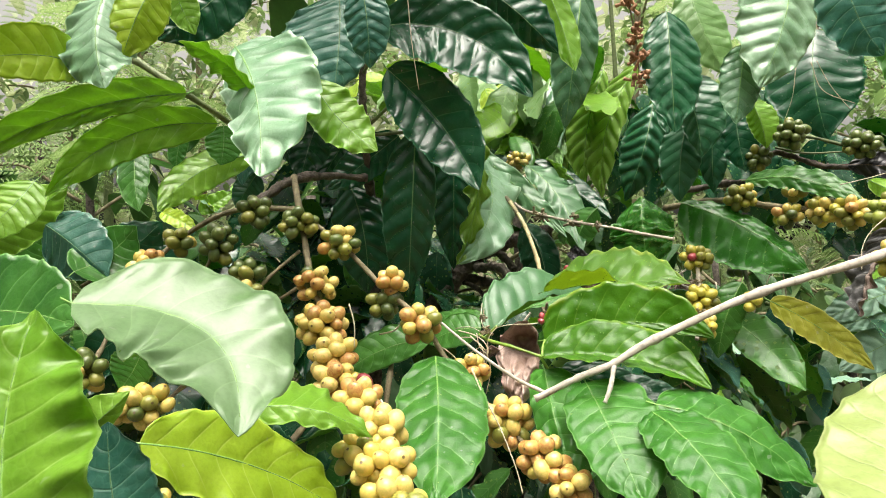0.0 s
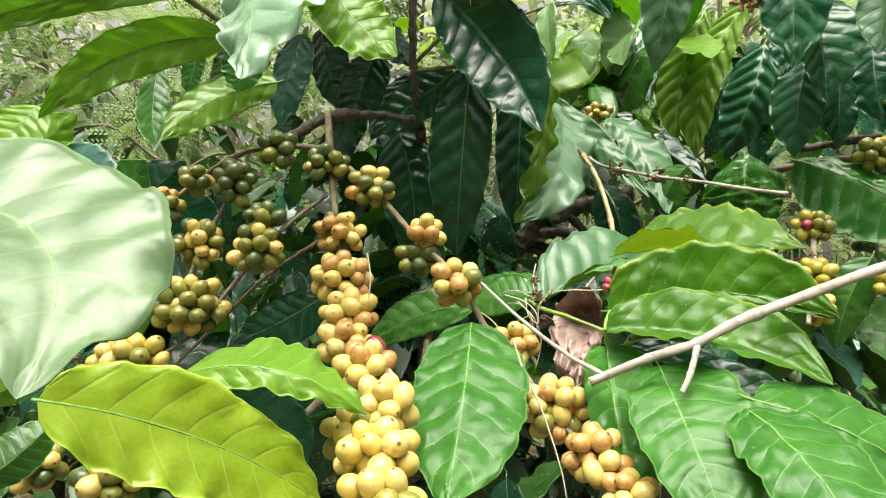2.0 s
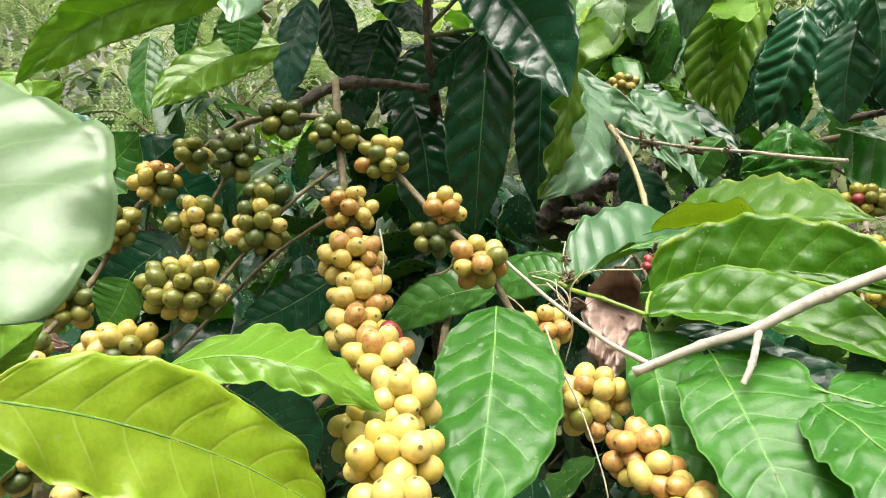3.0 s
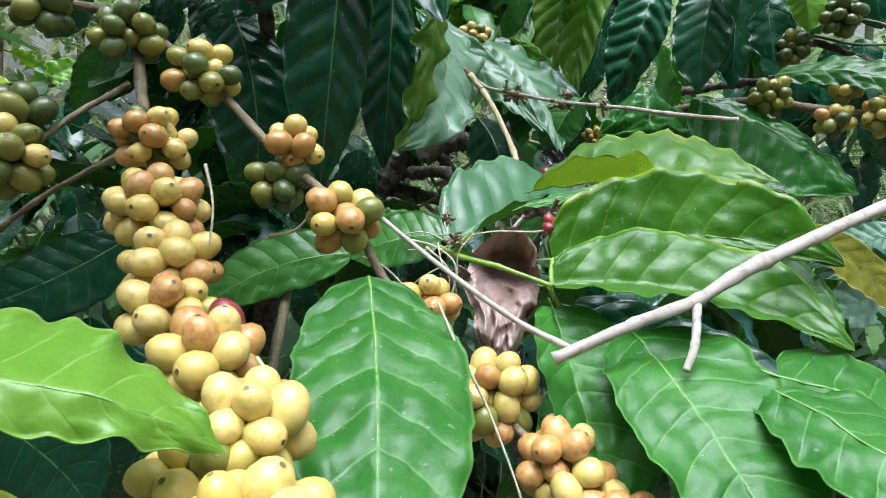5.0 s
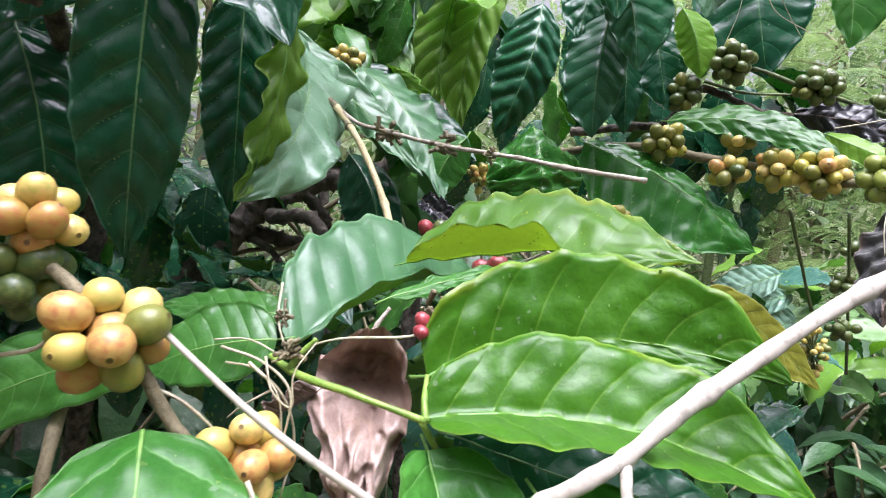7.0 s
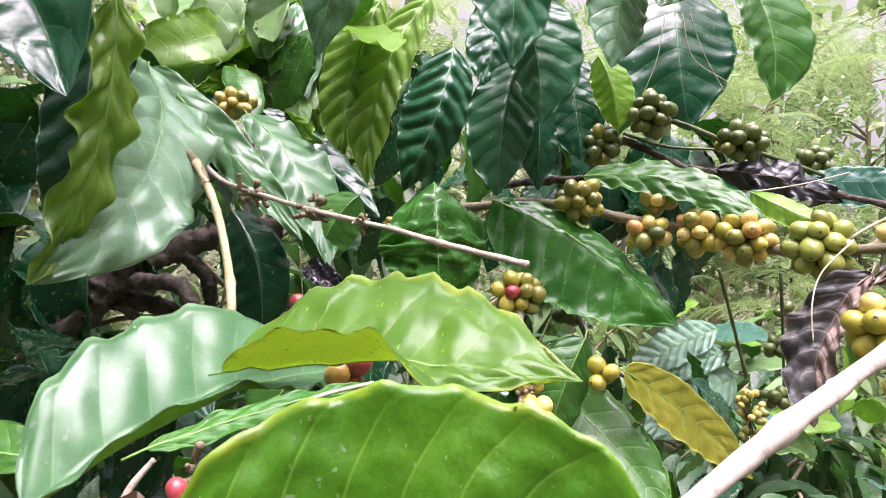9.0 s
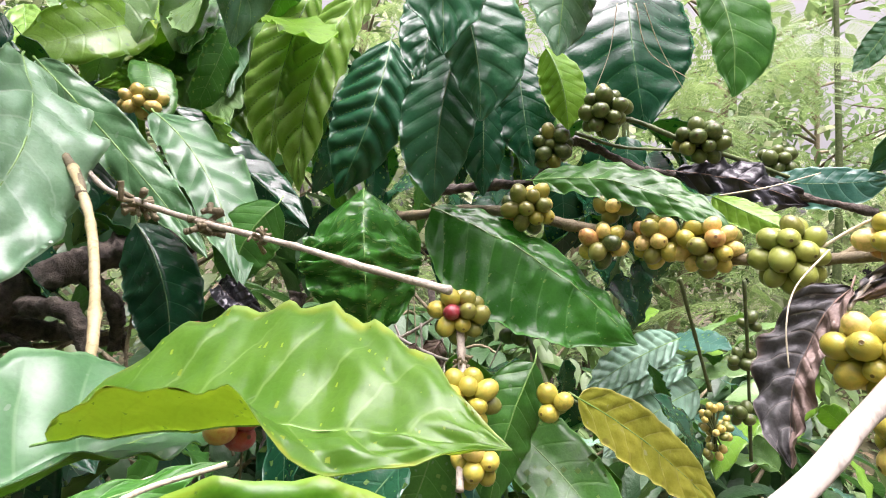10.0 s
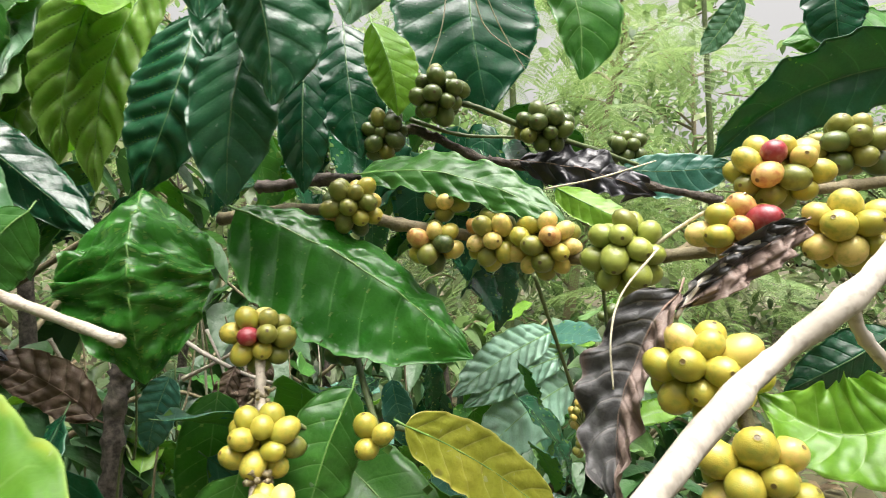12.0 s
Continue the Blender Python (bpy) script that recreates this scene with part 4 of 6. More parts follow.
cluster(arm, (0.0147, 0.6530, 1.2951), (0.0160, 0.0110, 0.0122), 12, 8, (0, 1, 4, 1, 0))
cluster(arm, (0.0072, 0.6564, 1.2710), (0.0190, 0.0137, 0.0152), 12, 13, (6, 2, 0, 0, 0))
cluster(arm, (0.0473, 0.6236, 1.2561), (0.0200, 0.0170, 0.0185), 12, 13, (0, 1, 4, 3, 0), size=0.0079)
cluster(arm, (0.0981, 0.6239, 1.2077), (0.0174, 0.0148, 0.0165), 12, 13, (0, 0, 3, 3, 0))
cluster(arm, (0.1314, 0.5813, 1.1695), (0.0220, 0.0198, 0.0228), 12, 28, (0, 1, 6, 1, 0))
cluster(arm, (0.1594, 0.5457, 1.1497), (0.0193, 0.0167, 0.0186), 12, 20, (0, 0, 2, 5, 0))
cluster(arm, (0.1797, 0.5223, 1.1358), (0.0147, 0.0120, 0.0133), 12, 12, (0, 0, 3, 4, 0))

side = thing("coffee_branch", "bare coffee branch with spaced bunches of greenish cherries", "coffee branch", "branches of the coffee bushes")
stick("stem", side, "bark", 0.0033, 0.0020, (-0.0989, 0.7151, 1.3719), (-0.1474, 0.7119, 1.3737), (-0.1899, 0.7024, 1.3640), (-0.2446, 0.7019, 1.3289), (-0.2696, 0.6670, 1.2870), (-0.2757, 0.6145, 1.2238), (-0.2721, 0.5665, 1.1942), (-0.2648, 0.5269, 1.1777))
cluster(side, (-0.1428, 0.6925, 1.3678), (0.0159, 0.0143, 0.0191), 12, 13, (8, 2, 0, 0, 0))
cluster(side, (-0.1728, 0.6638, 1.3332), (0.0184, 0.0166, 0.0225), 12, 15, (7, 3, 0, 0, 0))
cluster(side, (-0.2232, 0.6802, 1.3362), (0.0150, 0.0125, 0.0139), 12, 8, (1, 3, 2, 0, 0))
cluster(side, (-0.2464, 0.6601, 1.3087), (0.0209, 0.0170, 0.0188), 12, 15, (1, 2, 1, 3, 0))
cluster(side, (-0.2687, 0.6327, 1.2706), (0.0233, 0.0164, 0.0182), 12, 19, (1, 3, 2, 3, 0))
cluster(side, (-0.2785, 0.5930, 1.2099), (0.0219, 0.0180, 0.0200), 12, 19, (3, 4, 3, 0, 0))
cluster(side, (-0.2602, 0.5285, 1.1861), (0.0200, 0.0127, 0.0142), 12, 14, (2, 3, 3, 0, 0))
cluster(side, (-0.2097, 0.5654, 1.1852), (0.0334, 0.0150, 0.0167), 12, 26, (2, 3, 5, 0, 0))
cluster(side, (-0.2149, 0.5104, 1.1760), (0.0149, 0.0071, 0.0078), 12, 6, (1, 3, 2, 0, 0))

inner = thing("coffee_branch", "crossing coffee twigs with olive and yellow cherries", "coffee branch", "branches of the coffee bushes")
stick("stem", inner, "bark", 0.0021, 0.0016, (-0.0932, 0.6929, 1.3253), (-0.1244, 0.6641, 1.2921), (-0.1536, 0.6278, 1.2429), (-0.1744, 0.5939, 1.2019), (-0.2051, 0.5724, 1.1771))
stick("stem", inner, "bark", 0.0021, 0.0016, (-0.1733, 0.6778, 1.3444), (-0.1912, 0.6642, 1.2996), (-0.2040, 0.6526, 1.2687), (-0.1879, 0.6068, 1.2342), (-0.1923, 0.5976, 1.2118))
stick("stem", inner, "bark", 0.0021, 0.0016, (-0.0862, 0.7051, 1.2913), (-0.1534, 0.7012, 1.2458), (-0.2155, 0.7040, 1.1861), (-0.2606, 0.7048, 1.1424))
cluster(inner, (-0.1435, 0.6608, 1.3017), (0.0202, 0.0109, 0.0121), 12, 9, (6, 2, 0, 0, 0))
cluster(inner, (-0.1327, 0.6278, 1.2749), (0.0266, 0.0197, 0.0219), 12, 21, (2, 4, 4, 0, 0))
cluster(inner, (-0.1968, 0.6413, 1.2756), (0.0220, 0.0198, 0.0250), 12, 21, (3, 4, 2, 0, 0))
cluster(inner, (-0.1737, 0.5893, 1.2280), (0.0389, 0.0212, 0.0235), 12, 38, (2, 5, 4, 0, 0))
cluster(inner, (-0.2078, 0.4690, 1.1358), (0.0150, 0.0109, 0.0121), 12, 13, (1, 3, 4, 0, 0))
cluster(inner, (-0.1386, 0.4504, 1.1407), (0.0170, 0.0082, 0.0092), 12, 14, (1, 2, 4, 1, 0))

left = thing("coffee_branch", "low leafy coffee branch behind the cherries", "coffee branch", "branches of the coffee bushes")
leaf(left, "dark", (-0.3509, 0.7173, 1.2927), (-0.2717, 0.7384, 1.3581), 86, (0.0374, 0.0315), 0.063, 0.055, (-11, -11))
leaf(left, "dark", (-0.3188, 0.7926, 1.3224), (-0.2716, 0.7976, 1.2582), 83, (0.0322, 0.0322), -0.000, -0.000, (-0, 0))
leaf(left, "blue", (-0.3323, 0.6810, 1.2004), (-0.4082, 0.5987, 1.1988), -72, (0.0289, 0.0345), 0.112, 0.008, (-14, -14), quilt=1.3)
leaf(left, "dark", (-0.2964, 0.7588, 1.2532), (-0.3560, 0.7090, 1.1947), -71, (0.0345, 0.0306), 0.180, -0.081, (1, 1))
leaf(left, "light", (-0.1896, 0.4107, 1.1964), (-0.1401, 0.4239, 1.2367), 93, (0.0202, 0.0117), 0.112, 0.032, (-29, -29))
leaf(left, "mid", (-0.1879, 0.4078, 1.1519), (-0.1705, 0.4467, 1.1805), 57, (0.0181, 0.0146), 0.109, 0.043, (-29, -29))
leaf(left, "dark", (-0.1062, 0.7292, 1.2225), (-0.1816, 0.6771, 1.1769), -71, (0.0276, 0.0228), 0.029, -0.039, (-1, -1))
leaf(left, "dark", (-0.1512, 0.6144, 1.1439), (-0.0836, 0.6235, 1.0790), 84, (0.0334, 0.0299), 0.000, -0.090, (-0, -0))
leaf(left, "light", (-0.4155, 0.6432, 1.3274), (-0.3278, 0.6477, 1.3943), 91, (0.0349, 0.0243), 0.061, 0.032, (-14, -14), quilt=1)
leaf(left, "blue", (-0.3532, 0.6459, 1.3544), (-0.2771, 0.6336, 1.2992), 78, (0.0352, 0.0388), 0.072, -0.047, (-20, -20))
leaf(left, "mid", (-0.4343, 0.6746, 1.3077), (-0.3472, 0.6788, 1.3643), 88, (0.0233, 0.0233), 0.000, 0.058, (-0, -0))
leaf(left, "mid", (-0.2998, 0.6136, 1.3061), (-0.2551, 0.6488, 1.3518), 60, (0.0299, 0.0299), -0.256, -0.019, (-0, -0))
leaf(left, "mid", (-0.2148, 0.5817, 1.2336), (-0.2360, 0.5800, 1.1961), -1, (0.0177, 0.0251), 0.000, -0.054, (0, 0))
leaf(left, "yellow", (-0.6147, 1.5469, 1.4499), (-0.5073, 1.4759, 1.3934), -60, (0.022, 0.020), 0.06, 0.02, (12, 12), wave=0.03, quilt=1)
leaf(left, "light", (-0.5532, 1.5019, 1.3927), (-0.4783, 1.5290, 1.4444), 70, (0.024, 0.022), 0.06, 0.02, (12, 12), wave=0.03, quilt=1)
leaf(left, "yellow", (-0.6425, 1.4930, 1.3932), (-0.5387, 1.4544, 1.3489), 50, (0.024, 0.022), 0.06, 0.02, (12, 12), wave=0.03, quilt=1)
leaf(left, "white", (-0.5058, 1.5249, 1.3796), (-0.5440, 1.4838, 1.4207), -40, (0.020, 0.018), 0.06, 0.02, (12, 12), wave=0.03, quilt=1)
leaf(left, "light", (-0.5027, 1.5856, 1.4678), (-0.4087, 1.5171, 1.4183), 65, (0.020, 0.018), 0.06, 0.02, (12, 12), wave=0.03, quilt=1)
leaf(left, "light", (-0.3398, 0.6149, 1.3963), (-0.3705, 0.5799, 1.3400), -48, (0.0253, 0.0301), 0.046, -0.059, (-7, -7), quilt=1.5)

top = thing("coffee_branch", "overhanging coffee shoot with light green backlit leaves", "coffee branch", "branches of the coffee bushes")
stick("stem", top, "greenbark", 0.0033, 0.0026, (-0.2019, 0.5503, 1.4983), (-0.1558, 0.5509, 1.4685), (-0.1300, 0.5850, 1.4480), (-0.1187, 0.6160, 1.4330))
leaf(top, "light", (-0.1500, 0.5380, 1.4656), (-0.2681, 0.4282, 1.3887), -107, (0.0107, 0.0191), 0.014, 0.074, (14, 14))
leaf(top, "light", (-0.1514, 0.6091, 1.4524), (-0.2988, 0.5701, 1.3781), -104, (0.0227, 0.0221), -0.109, 0.124, (15, 15), wave=0.02)
leaf(top, "light", (-0.1428, 0.6869, 1.4325), (-0.2101, 0.6050, 1.3659), -62, (0.0208, 0.0212), -0.032, 0.112, (-12, -12))
leaf(top, "white", (-0.1232, 0.5792, 1.5179), (-0.0608, 0.4605, 1.3873), 40, (0.0566, 0.0302), 0.030, -0.067, (-9, -9), wave=0.026, quilt=1.3, pucker=0.5, blunt=0.5)
leaf(top, "light", (-0.0871, 0.5266, 1.4582), (-0.1456, 0.5131, 1.5029), -140, (0.0126, 0.0136), -0.080, 0.082, (19, 19), wave=0.03)
leaf(top, "light", (-0.0387, 0.5286, 1.4741), (0.0185, 0.5156, 1.4136), 62, (0.0228, 0.0225), -0.017, 0.061, (-2, -2), wave=0.03)
leaf(top, "white", (-0.1738, 0.4608, 1.5249), (-0.1567, 0.4266, 1.4446), -16, (0.0275, 0.0336), 0.072, 0.059, (-30, -30), wave=0.04, quilt=0.8)
leaf(top, "yellow", (-0.1364, 0.4622, 1.5334), (-0.1560, 0.4468, 1.4694), -23, (0.0201, 0.0193), 0.085, 0.025, (-22, -22))
leaf(top, "yellow", (-0.1902, 0.4587, 1.4674), (-0.2325, 0.3919, 1.4509), -88, (0.0185, 0.0213), 0.115, 0.079, (9, 9))
leaf(top, "mid", (-0.2899, 0.7155, 1.4505), (-0.2692, 0.6813, 1.3683), -8, (0.0164, 0.0214), 0.032, 0.023, (-11, -11))
leaf(top, "mid", (-0.1635, 0.6544, 1.4580), (-0.1663, 0.6532, 1.4164), -2, (0.0212, 0.0200), -0.000, -0.037, (0, 0))
leaf(top, "mid", (-0.2021, 0.6532, 1.4561), (-0.2126, 0.6517, 1.4115), -1, (0.0098, 0.0121), -0.000, 0.077, (0, 0))
leaf(top, "dark", (-0.1319, 0.6269, 1.6062), (-0.2094, 0.6031, 1.5331), -85, (0.0310, 0.0288), 0.025, -0.046, (-6, -6), quilt=1.8)
leaf(top, "light", (-0.1899, 0.5921, 1.5868), (-0.1655, 0.5914, 1.5334), -2, (0.0171, 0.0148), -0.000, 0.021, (0, 0))

near = thing("coffee_branch", "broad pale and yellow green coffee leaves on a low shoot", "coffee branch", "branches of the coffee bushes")
leaf(near, "dull", (-0.0805, 0.2692, 1.3157), (0.0034, 0.2380, 1.2690), 19, (0.0353, 0.0380), 0.037, -0.271, (10, 10), wave=0.03, quilt=0.3)
leaf(near, "light", (-0.0394, 0.1774, 1.2435), (-0.0558, 0.2116, 1.3205), 13, (0.0213, 0.0309), 0.013, -0.068, (16, 16), wave=0.05, quilt=0.4)
leaf(near, "mid", (-0.2181, 0.3556, 1.2967), (-0.1165, 0.3262, 1.2971), 65, (0.0335, 0.0321), -0.020, -0.061, (4, 4), quilt=0.3)
leaf(near, "blue", (-0.0433, 0.2477, 1.2095), (-0.0649, 0.2686, 1.2644), 11, (0.0202, 0.0194), -0.034, -0.058, (4, 4), quilt=0.3)
leaf(near, "yellow", (-0.0930, 0.3474, 1.2274), (0.0031, 0.4393, 1.1481), 60, (0.0285, 0.0285), 0.012, -0.056, (6, 4), wave=0.018, quilt=0.3, pucker=0.5, stalk=0.002)
leaf(near, "light", (-0.0825, 0.4342, 1.2160), (0.0231, 0.4545, 1.1965), 34, (0.0348, 0.0125), 0.199, -0.005, (-20, -20), wave=0.02, quilt=0.4)
leaf(near, "lemon", (0.2321, 0.1987, 1.2457), (0.2813, 0.2859, 1.2865), 2, (0.0287, 0.0285), -0.057, -0.021, (-5, -5), quilt=0.5)

front = thing("coffee_branch", "coffee shoot with broad glossy green leaves", "coffee branch", "branches of the coffee bushes")
stick("shoot", front, "green", 0.0018, 0.0015, (0.0937, 0.6935, 1.2428), (0.1152, 0.6521, 1.2348), (0.1380, 0.6277, 1.2323), (0.1674, 0.6145, 1.2246))
stick("shoot", front, "green", 0.0015, 0.0011, (0.1674, 0.6145, 1.2246), (0.1690, 0.6240, 1.2310), (0.1724, 0.6344, 1.2377))
stick("shoot", front, "green", 0.0015, 0.0010, (0.1658, 0.6150, 1.2245), (0.1813, 0.6220, 1.2003), (0.1941, 0.6235, 1.1811))
stick("shoot", front, "green", 0.0020, 0.0013, (0.1151, 0.6522, 1.2360), (0.1172, 0.6519, 1.2407), (0.1249, 0.6501, 1.2495))
leaf(front, "soft", (0.1853, 0.7422, 1.2766), (0.3227, 0.6484, 1.2952), 32, (0.0680, 0.0230), 0.032, -0.015, (3, 3), wave=0.006, quilt=0.8, pucker=2.5, blunt=0.9, skew=0.72, curl=(1, 78), back="limp")
leaf(front, "deep", (0.1724, 0.6344, 1.2377), (0.3210, 0.5818, 1.2497), 63, (0.0406, 0.0118), -0.055, -0.131, (13, 13), quilt=0.75, pucker=2.0, blunt=0.55)
leaf(front, "deep", (0.1687, 0.6208, 1.2235), (0.3062, 0.5495, 1.2109), 48, (0.0371, 0.0420), -0.013, -0.105, (10, 52), quilt=0.75, pucker=2.0, blunt=0.55)
leaf(front, "sheen", (0.1178, 0.7008, 1.2326), (0.2600, 0.8074, 1.2629), 11, (0.0540, 0.0239), 0.081, -0.013, (34, 3), quilt=1.0, blunt=0.8, skew=0.85, curl=(1, 45), back="olive")
leaf(front, "green", (0.1597, 0.6644, 1.2675), (0.2415, 0.6777, 1.2876), 29, (0.0064, 0.0059), 0.017, -0.004, (-11, -11), quilt=0.75)
leaf(front, "green", (0.0625, 0.6094, 1.2256), (0.0694, 0.4578, 1.1444), 1, (0.0445, 0.0386), 0.041, -0.015, (-11, -11), quilt=0.75, pucker=2.0, blunt=0.55, stalk=0.001)
leaf(front, "green", (0.1700, 0.6164, 1.2117), (0.1875, 0.5257, 1.1202), 6, (0.0340, 0.0240), 0.054, 0.033, (24, 26), quilt=0.75, pucker=2.0, blunt=0.55)
leaf(front, "green", (0.2037, 0.5822, 1.2079), (0.2249, 0.4619, 1.1425), 16, (0.0446, 0.0317), 0.071, 0.007, (2, 2), quilt=0.75, pucker=2.0, blunt=0.55)
leaf(front, "green", (0.2470, 0.5297, 1.1981), (0.2798, 0.4124, 1.1544), 13, (0.0362, 0.0268), 0.085, -0.000, (-9, -9), quilt=0.75, pucker=2.0, blunt=0.55)
leaf(front, "green", (0.2518, 0.5299, 1.2028), (0.3698, 0.4995, 1.1468), 34, (0.0403, 0.0259), 0.079, -0.037, (-14, -14), quilt=0.75, pucker=2.0, blunt=0.55)
leaf(front, "dark", (0.1904, 0.6415, 1.2075), (0.3337, 0.5933, 1.1710), 51, (0.0254, 0.0299), -0.059, -0.007, (-3, -3))
leaf(front, "mid", (0.0499, 0.7385, 1.2204), (-0.0630, 0.7444, 1.1670), -64, (0.0211, 0.0279), 0.049, 0.073, (-6, -6))
leaf(front, "mid", (0.1090, 0.6684, 1.2448), (0.0504, 0.6920, 1.2230), -59, (0.0184, 0.0226), 0.071, 0.036, (-7, -7))
leaf(front, "mid", (0.1197, 0.7197, 1.2456), (0.0460, 0.7630, 1.2411), -45, (0.0103, 0.0153), 0.039, -0.004, (-8, -8))

right = thing("coffee_branch", "coffee branch with olive cherries under ribbed dark leaves", "coffee branch", "branches of the coffee bushes")
stick("limb", right, "bark", 0.0052, 0.0039, (0.4459, 1.1061, 1.3899), (0.4792, 1.0136, 1.3976), (0.5020, 0.9492, 1.3947), (0.5282, 0.9125, 1.3865), (0.5708, 0.8742, 1.3790), (0.6023, 0.8347, 1.3691), (0.6085, 0.7941, 1.3665), (0.6311, 0.7595, 1.3703), (0.6523, 0.7182, 1.3775), (0.6776, 0.6821, 1.3858))
stick("limb", right, "darkbark", 0.0039, 0.0033, (0.6195, 0.9295, 1.4448), (0.6892, 0.8837, 1.4354), (0.7356, 0.8507, 1.4275), (0.7745, 0.8145, 1.4167))
leaf(right, "ribbed", (0.3629, 1.2348, 1.6649), (0.3174, 1.1843, 1.4347), 24, (0.0260, 0.0508), 0.070, 0.030, (-22, -22), quilt=3, ribs=9)
leaf(right, "ribbed", (0.4151, 1.1913, 1.6621), (0.3461, 1.1536, 1.4096), 31, (0.0279, 0.0452), 0.060, 0.074, (-19, -19), quilt=3, ribs=9)
leaf(right, "slate", (0.4160, 1.0901, 1.5707), (0.3714, 1.0914, 1.4014), 25, (0.0359, 0.0502), 0.150, -0.066, (-28, -28), quilt=3.2, ribs=8)
leaf(right, "slate", (0.3983, 0.9303, 1.5803), (0.4197, 0.8800, 1.4519), 31, (0.0465, 0.0276), 0.070, -0.080, (-27, -27), quilt=1.4)
leaf(right, "slate", (0.4273, 0.9468, 1.5247), (0.4059, 0.9214, 1.3924), 27, (0.0321, 0.0396), 0.088, 0.030, (-28, -28), quilt=1)
leaf(right, "slate", (0.4391, 0.9976, 1.6108), (0.4027, 0.9573, 1.4905), 23, (0.0268, 0.0290), 0.058, 0.043, (-17, -17), quilt=1.5)
leaf(right, "dark", (0.4851, 1.0071, 1.5351), (0.4766, 0.9763, 1.4085), 25, (0.0269, 0.0258), 0.082, 0.008, (-29, -29), quilt=0.6)
leaf(right, "dark", (0.5155, 1.0013, 1.5566), (0.5196, 0.9651, 1.4397), 23, (0.0333, 0.0306), 0.045, 0.021, (-11, -11), quilt=0.6)
leaf(right, "light", (0.5218, 0.9599, 1.5480), (0.5376, 0.9397, 1.4722), 28, (0.0287, 0.0211), 0.073, -0.054, (-34, -34))
leaf(right, "dark", (0.6386, 0.9984, 1.6661), (0.6273, 0.9409, 1.4858), 24, (0.0733, 0.0692), 0.109, 0.064, (-16, -16), quilt=0.8)
leaf(right, "mid", (0.7054, 0.9704, 1.6781), (0.7230, 0.9287, 1.5309), 28, (0.0577, 0.0242), 0.064, -0.076, (-21, -21))
leaf(right, "white", (0.5262, 0.8577, 1.7042), (0.4573, 0.7923, 1.5279), 3, (0.0463, 0.0582), 0.063, -0.022, (-14, -14), quilt=1.8)
leaf(right, "grey", (0.4603, 0.8397, 1.5943), (0.4396, 0.8166, 1.4868), 3, (0.0298, 0.0264), 0.027, 0.020, (-12, -12))
leaf(right, "blue", (0.5264, 0.7458, 1.6566), (0.5759, 0.7445, 1.5535), -2, (0.0443, 0.0402), 0.058, 0.111, (-9, -9))
leaf(right, "emerald", (0.3607, 0.9601, 1.4025), (0.3604, 0.9151, 1.2826), 19, (0.0531, 0.0617), 0.304, 0.005, (-36, -36), wave=0.03, quilt=0.7, pucker=9, blunt=0.3, stalk=0)
leaf(right, "emerald", (0.4220, 0.9635, 1.3931), (0.5555, 0.8525, 1.2957), 51, (0.0297, 0.0616), 0.044, -0.041, (-20, -20), quilt=0.6, pucker=2)
leaf(right, "mid", (0.5153, 0.9569, 1.4264), (0.5987, 0.8071, 1.3850), 57, (0.0229, 0.0175), 0.059, -0.073, (-11, -11))
leaf(right, "light", (0.6434, 0.8717, 1.4208), (0.6673, 0.7990, 1.3871), 61, (0.0140, 0.0140), 0.084, 0.047, (-25, -25))
leaf(right, "blue", (0.7392, 0.8899, 1.4462), (0.7955, 0.8148, 1.4498), 79, (0.0172, 0.0241), 0.009, 0.044, (-7, -7))
leaf(right, "slate", (0.8955, 0.7114, 1.5306), (0.7774, 0.8265, 1.4534), -123, (0.0341, 0.0400), -0.051, 0.101, (30, 14), wave=0.02, quilt=0.8)
leaf(right, "green", (0.9942, 0.7637, 1.5967), (0.9008, 0.8397, 1.5792), -75, (0.0219, 0.0299), 0.060, -0.019, (-13, -13))
leaf(right, "dark", (0.9021, 0.7924, 1.6378), (0.9008, 0.7854, 1.5555), 38, (0.0407, 0.0265), 0.126, 0.101, (-24, -24))
leaf(right, "grey", (0.9152, 0.8924, 1.6452), (0.8810, 0.9145, 1.5825), -90, (0.0149, 0.0149), -0.000, -0.032, (0, 0))
leaf(right, "old", (0.5056, 0.8559, 1.2553), (0.6274, 0.8267, 1.1692), 68, (0.0225, 0.0245), -0.023, -0.056, (4, 4), wave=0.008, quilt=0.9)
leaf(right, "mid", (0.4737, 0.8686, 1.2795), (0.4416, 0.8654, 1.1741), 12, (0.0270, 0.0270), 0.075, 0.070, (-23, -23))
leaf(right, "light", (0.6088, 0.6103, 1.3204), (0.5736, 0.6640, 1.3112), -53, (0.0258, 0.0235), -0.073, -0.265, (18, 25), wave=0.04, quilt=1.4)
leaf(right, "dark", (0.7210, 0.6692, 1.3300), (0.6685, 0.7032, 1.2935), -86, (0.0222, 0.0160), 0.096, 0.014, (-23, -23))
leaf(right, "aqua", (0.9476, 1.1961, 1.2505), (0.7385, 1.1456, 1.1865), -66, (0.0294, 0.0314), 0.015, 0.027, (-8, -8), quilt=1.5, ribs=10)
leaf(right, "aqua", (0.9755, 1.1935, 1.2153), (0.7582, 1.1483, 1.1696), -67, (0.0248, 0.0233), 0.015, 0.029, (-7, -7), quilt=1.5, ribs=10)
leaf(right, "aqua", (0.9853, 1.1871, 1.1746), (0.7710, 1.1399, 1.0988), -67, (0.0469, 0.0471), 0.014, 0.041, (-2, -2), quilt=1.5, ribs=10)
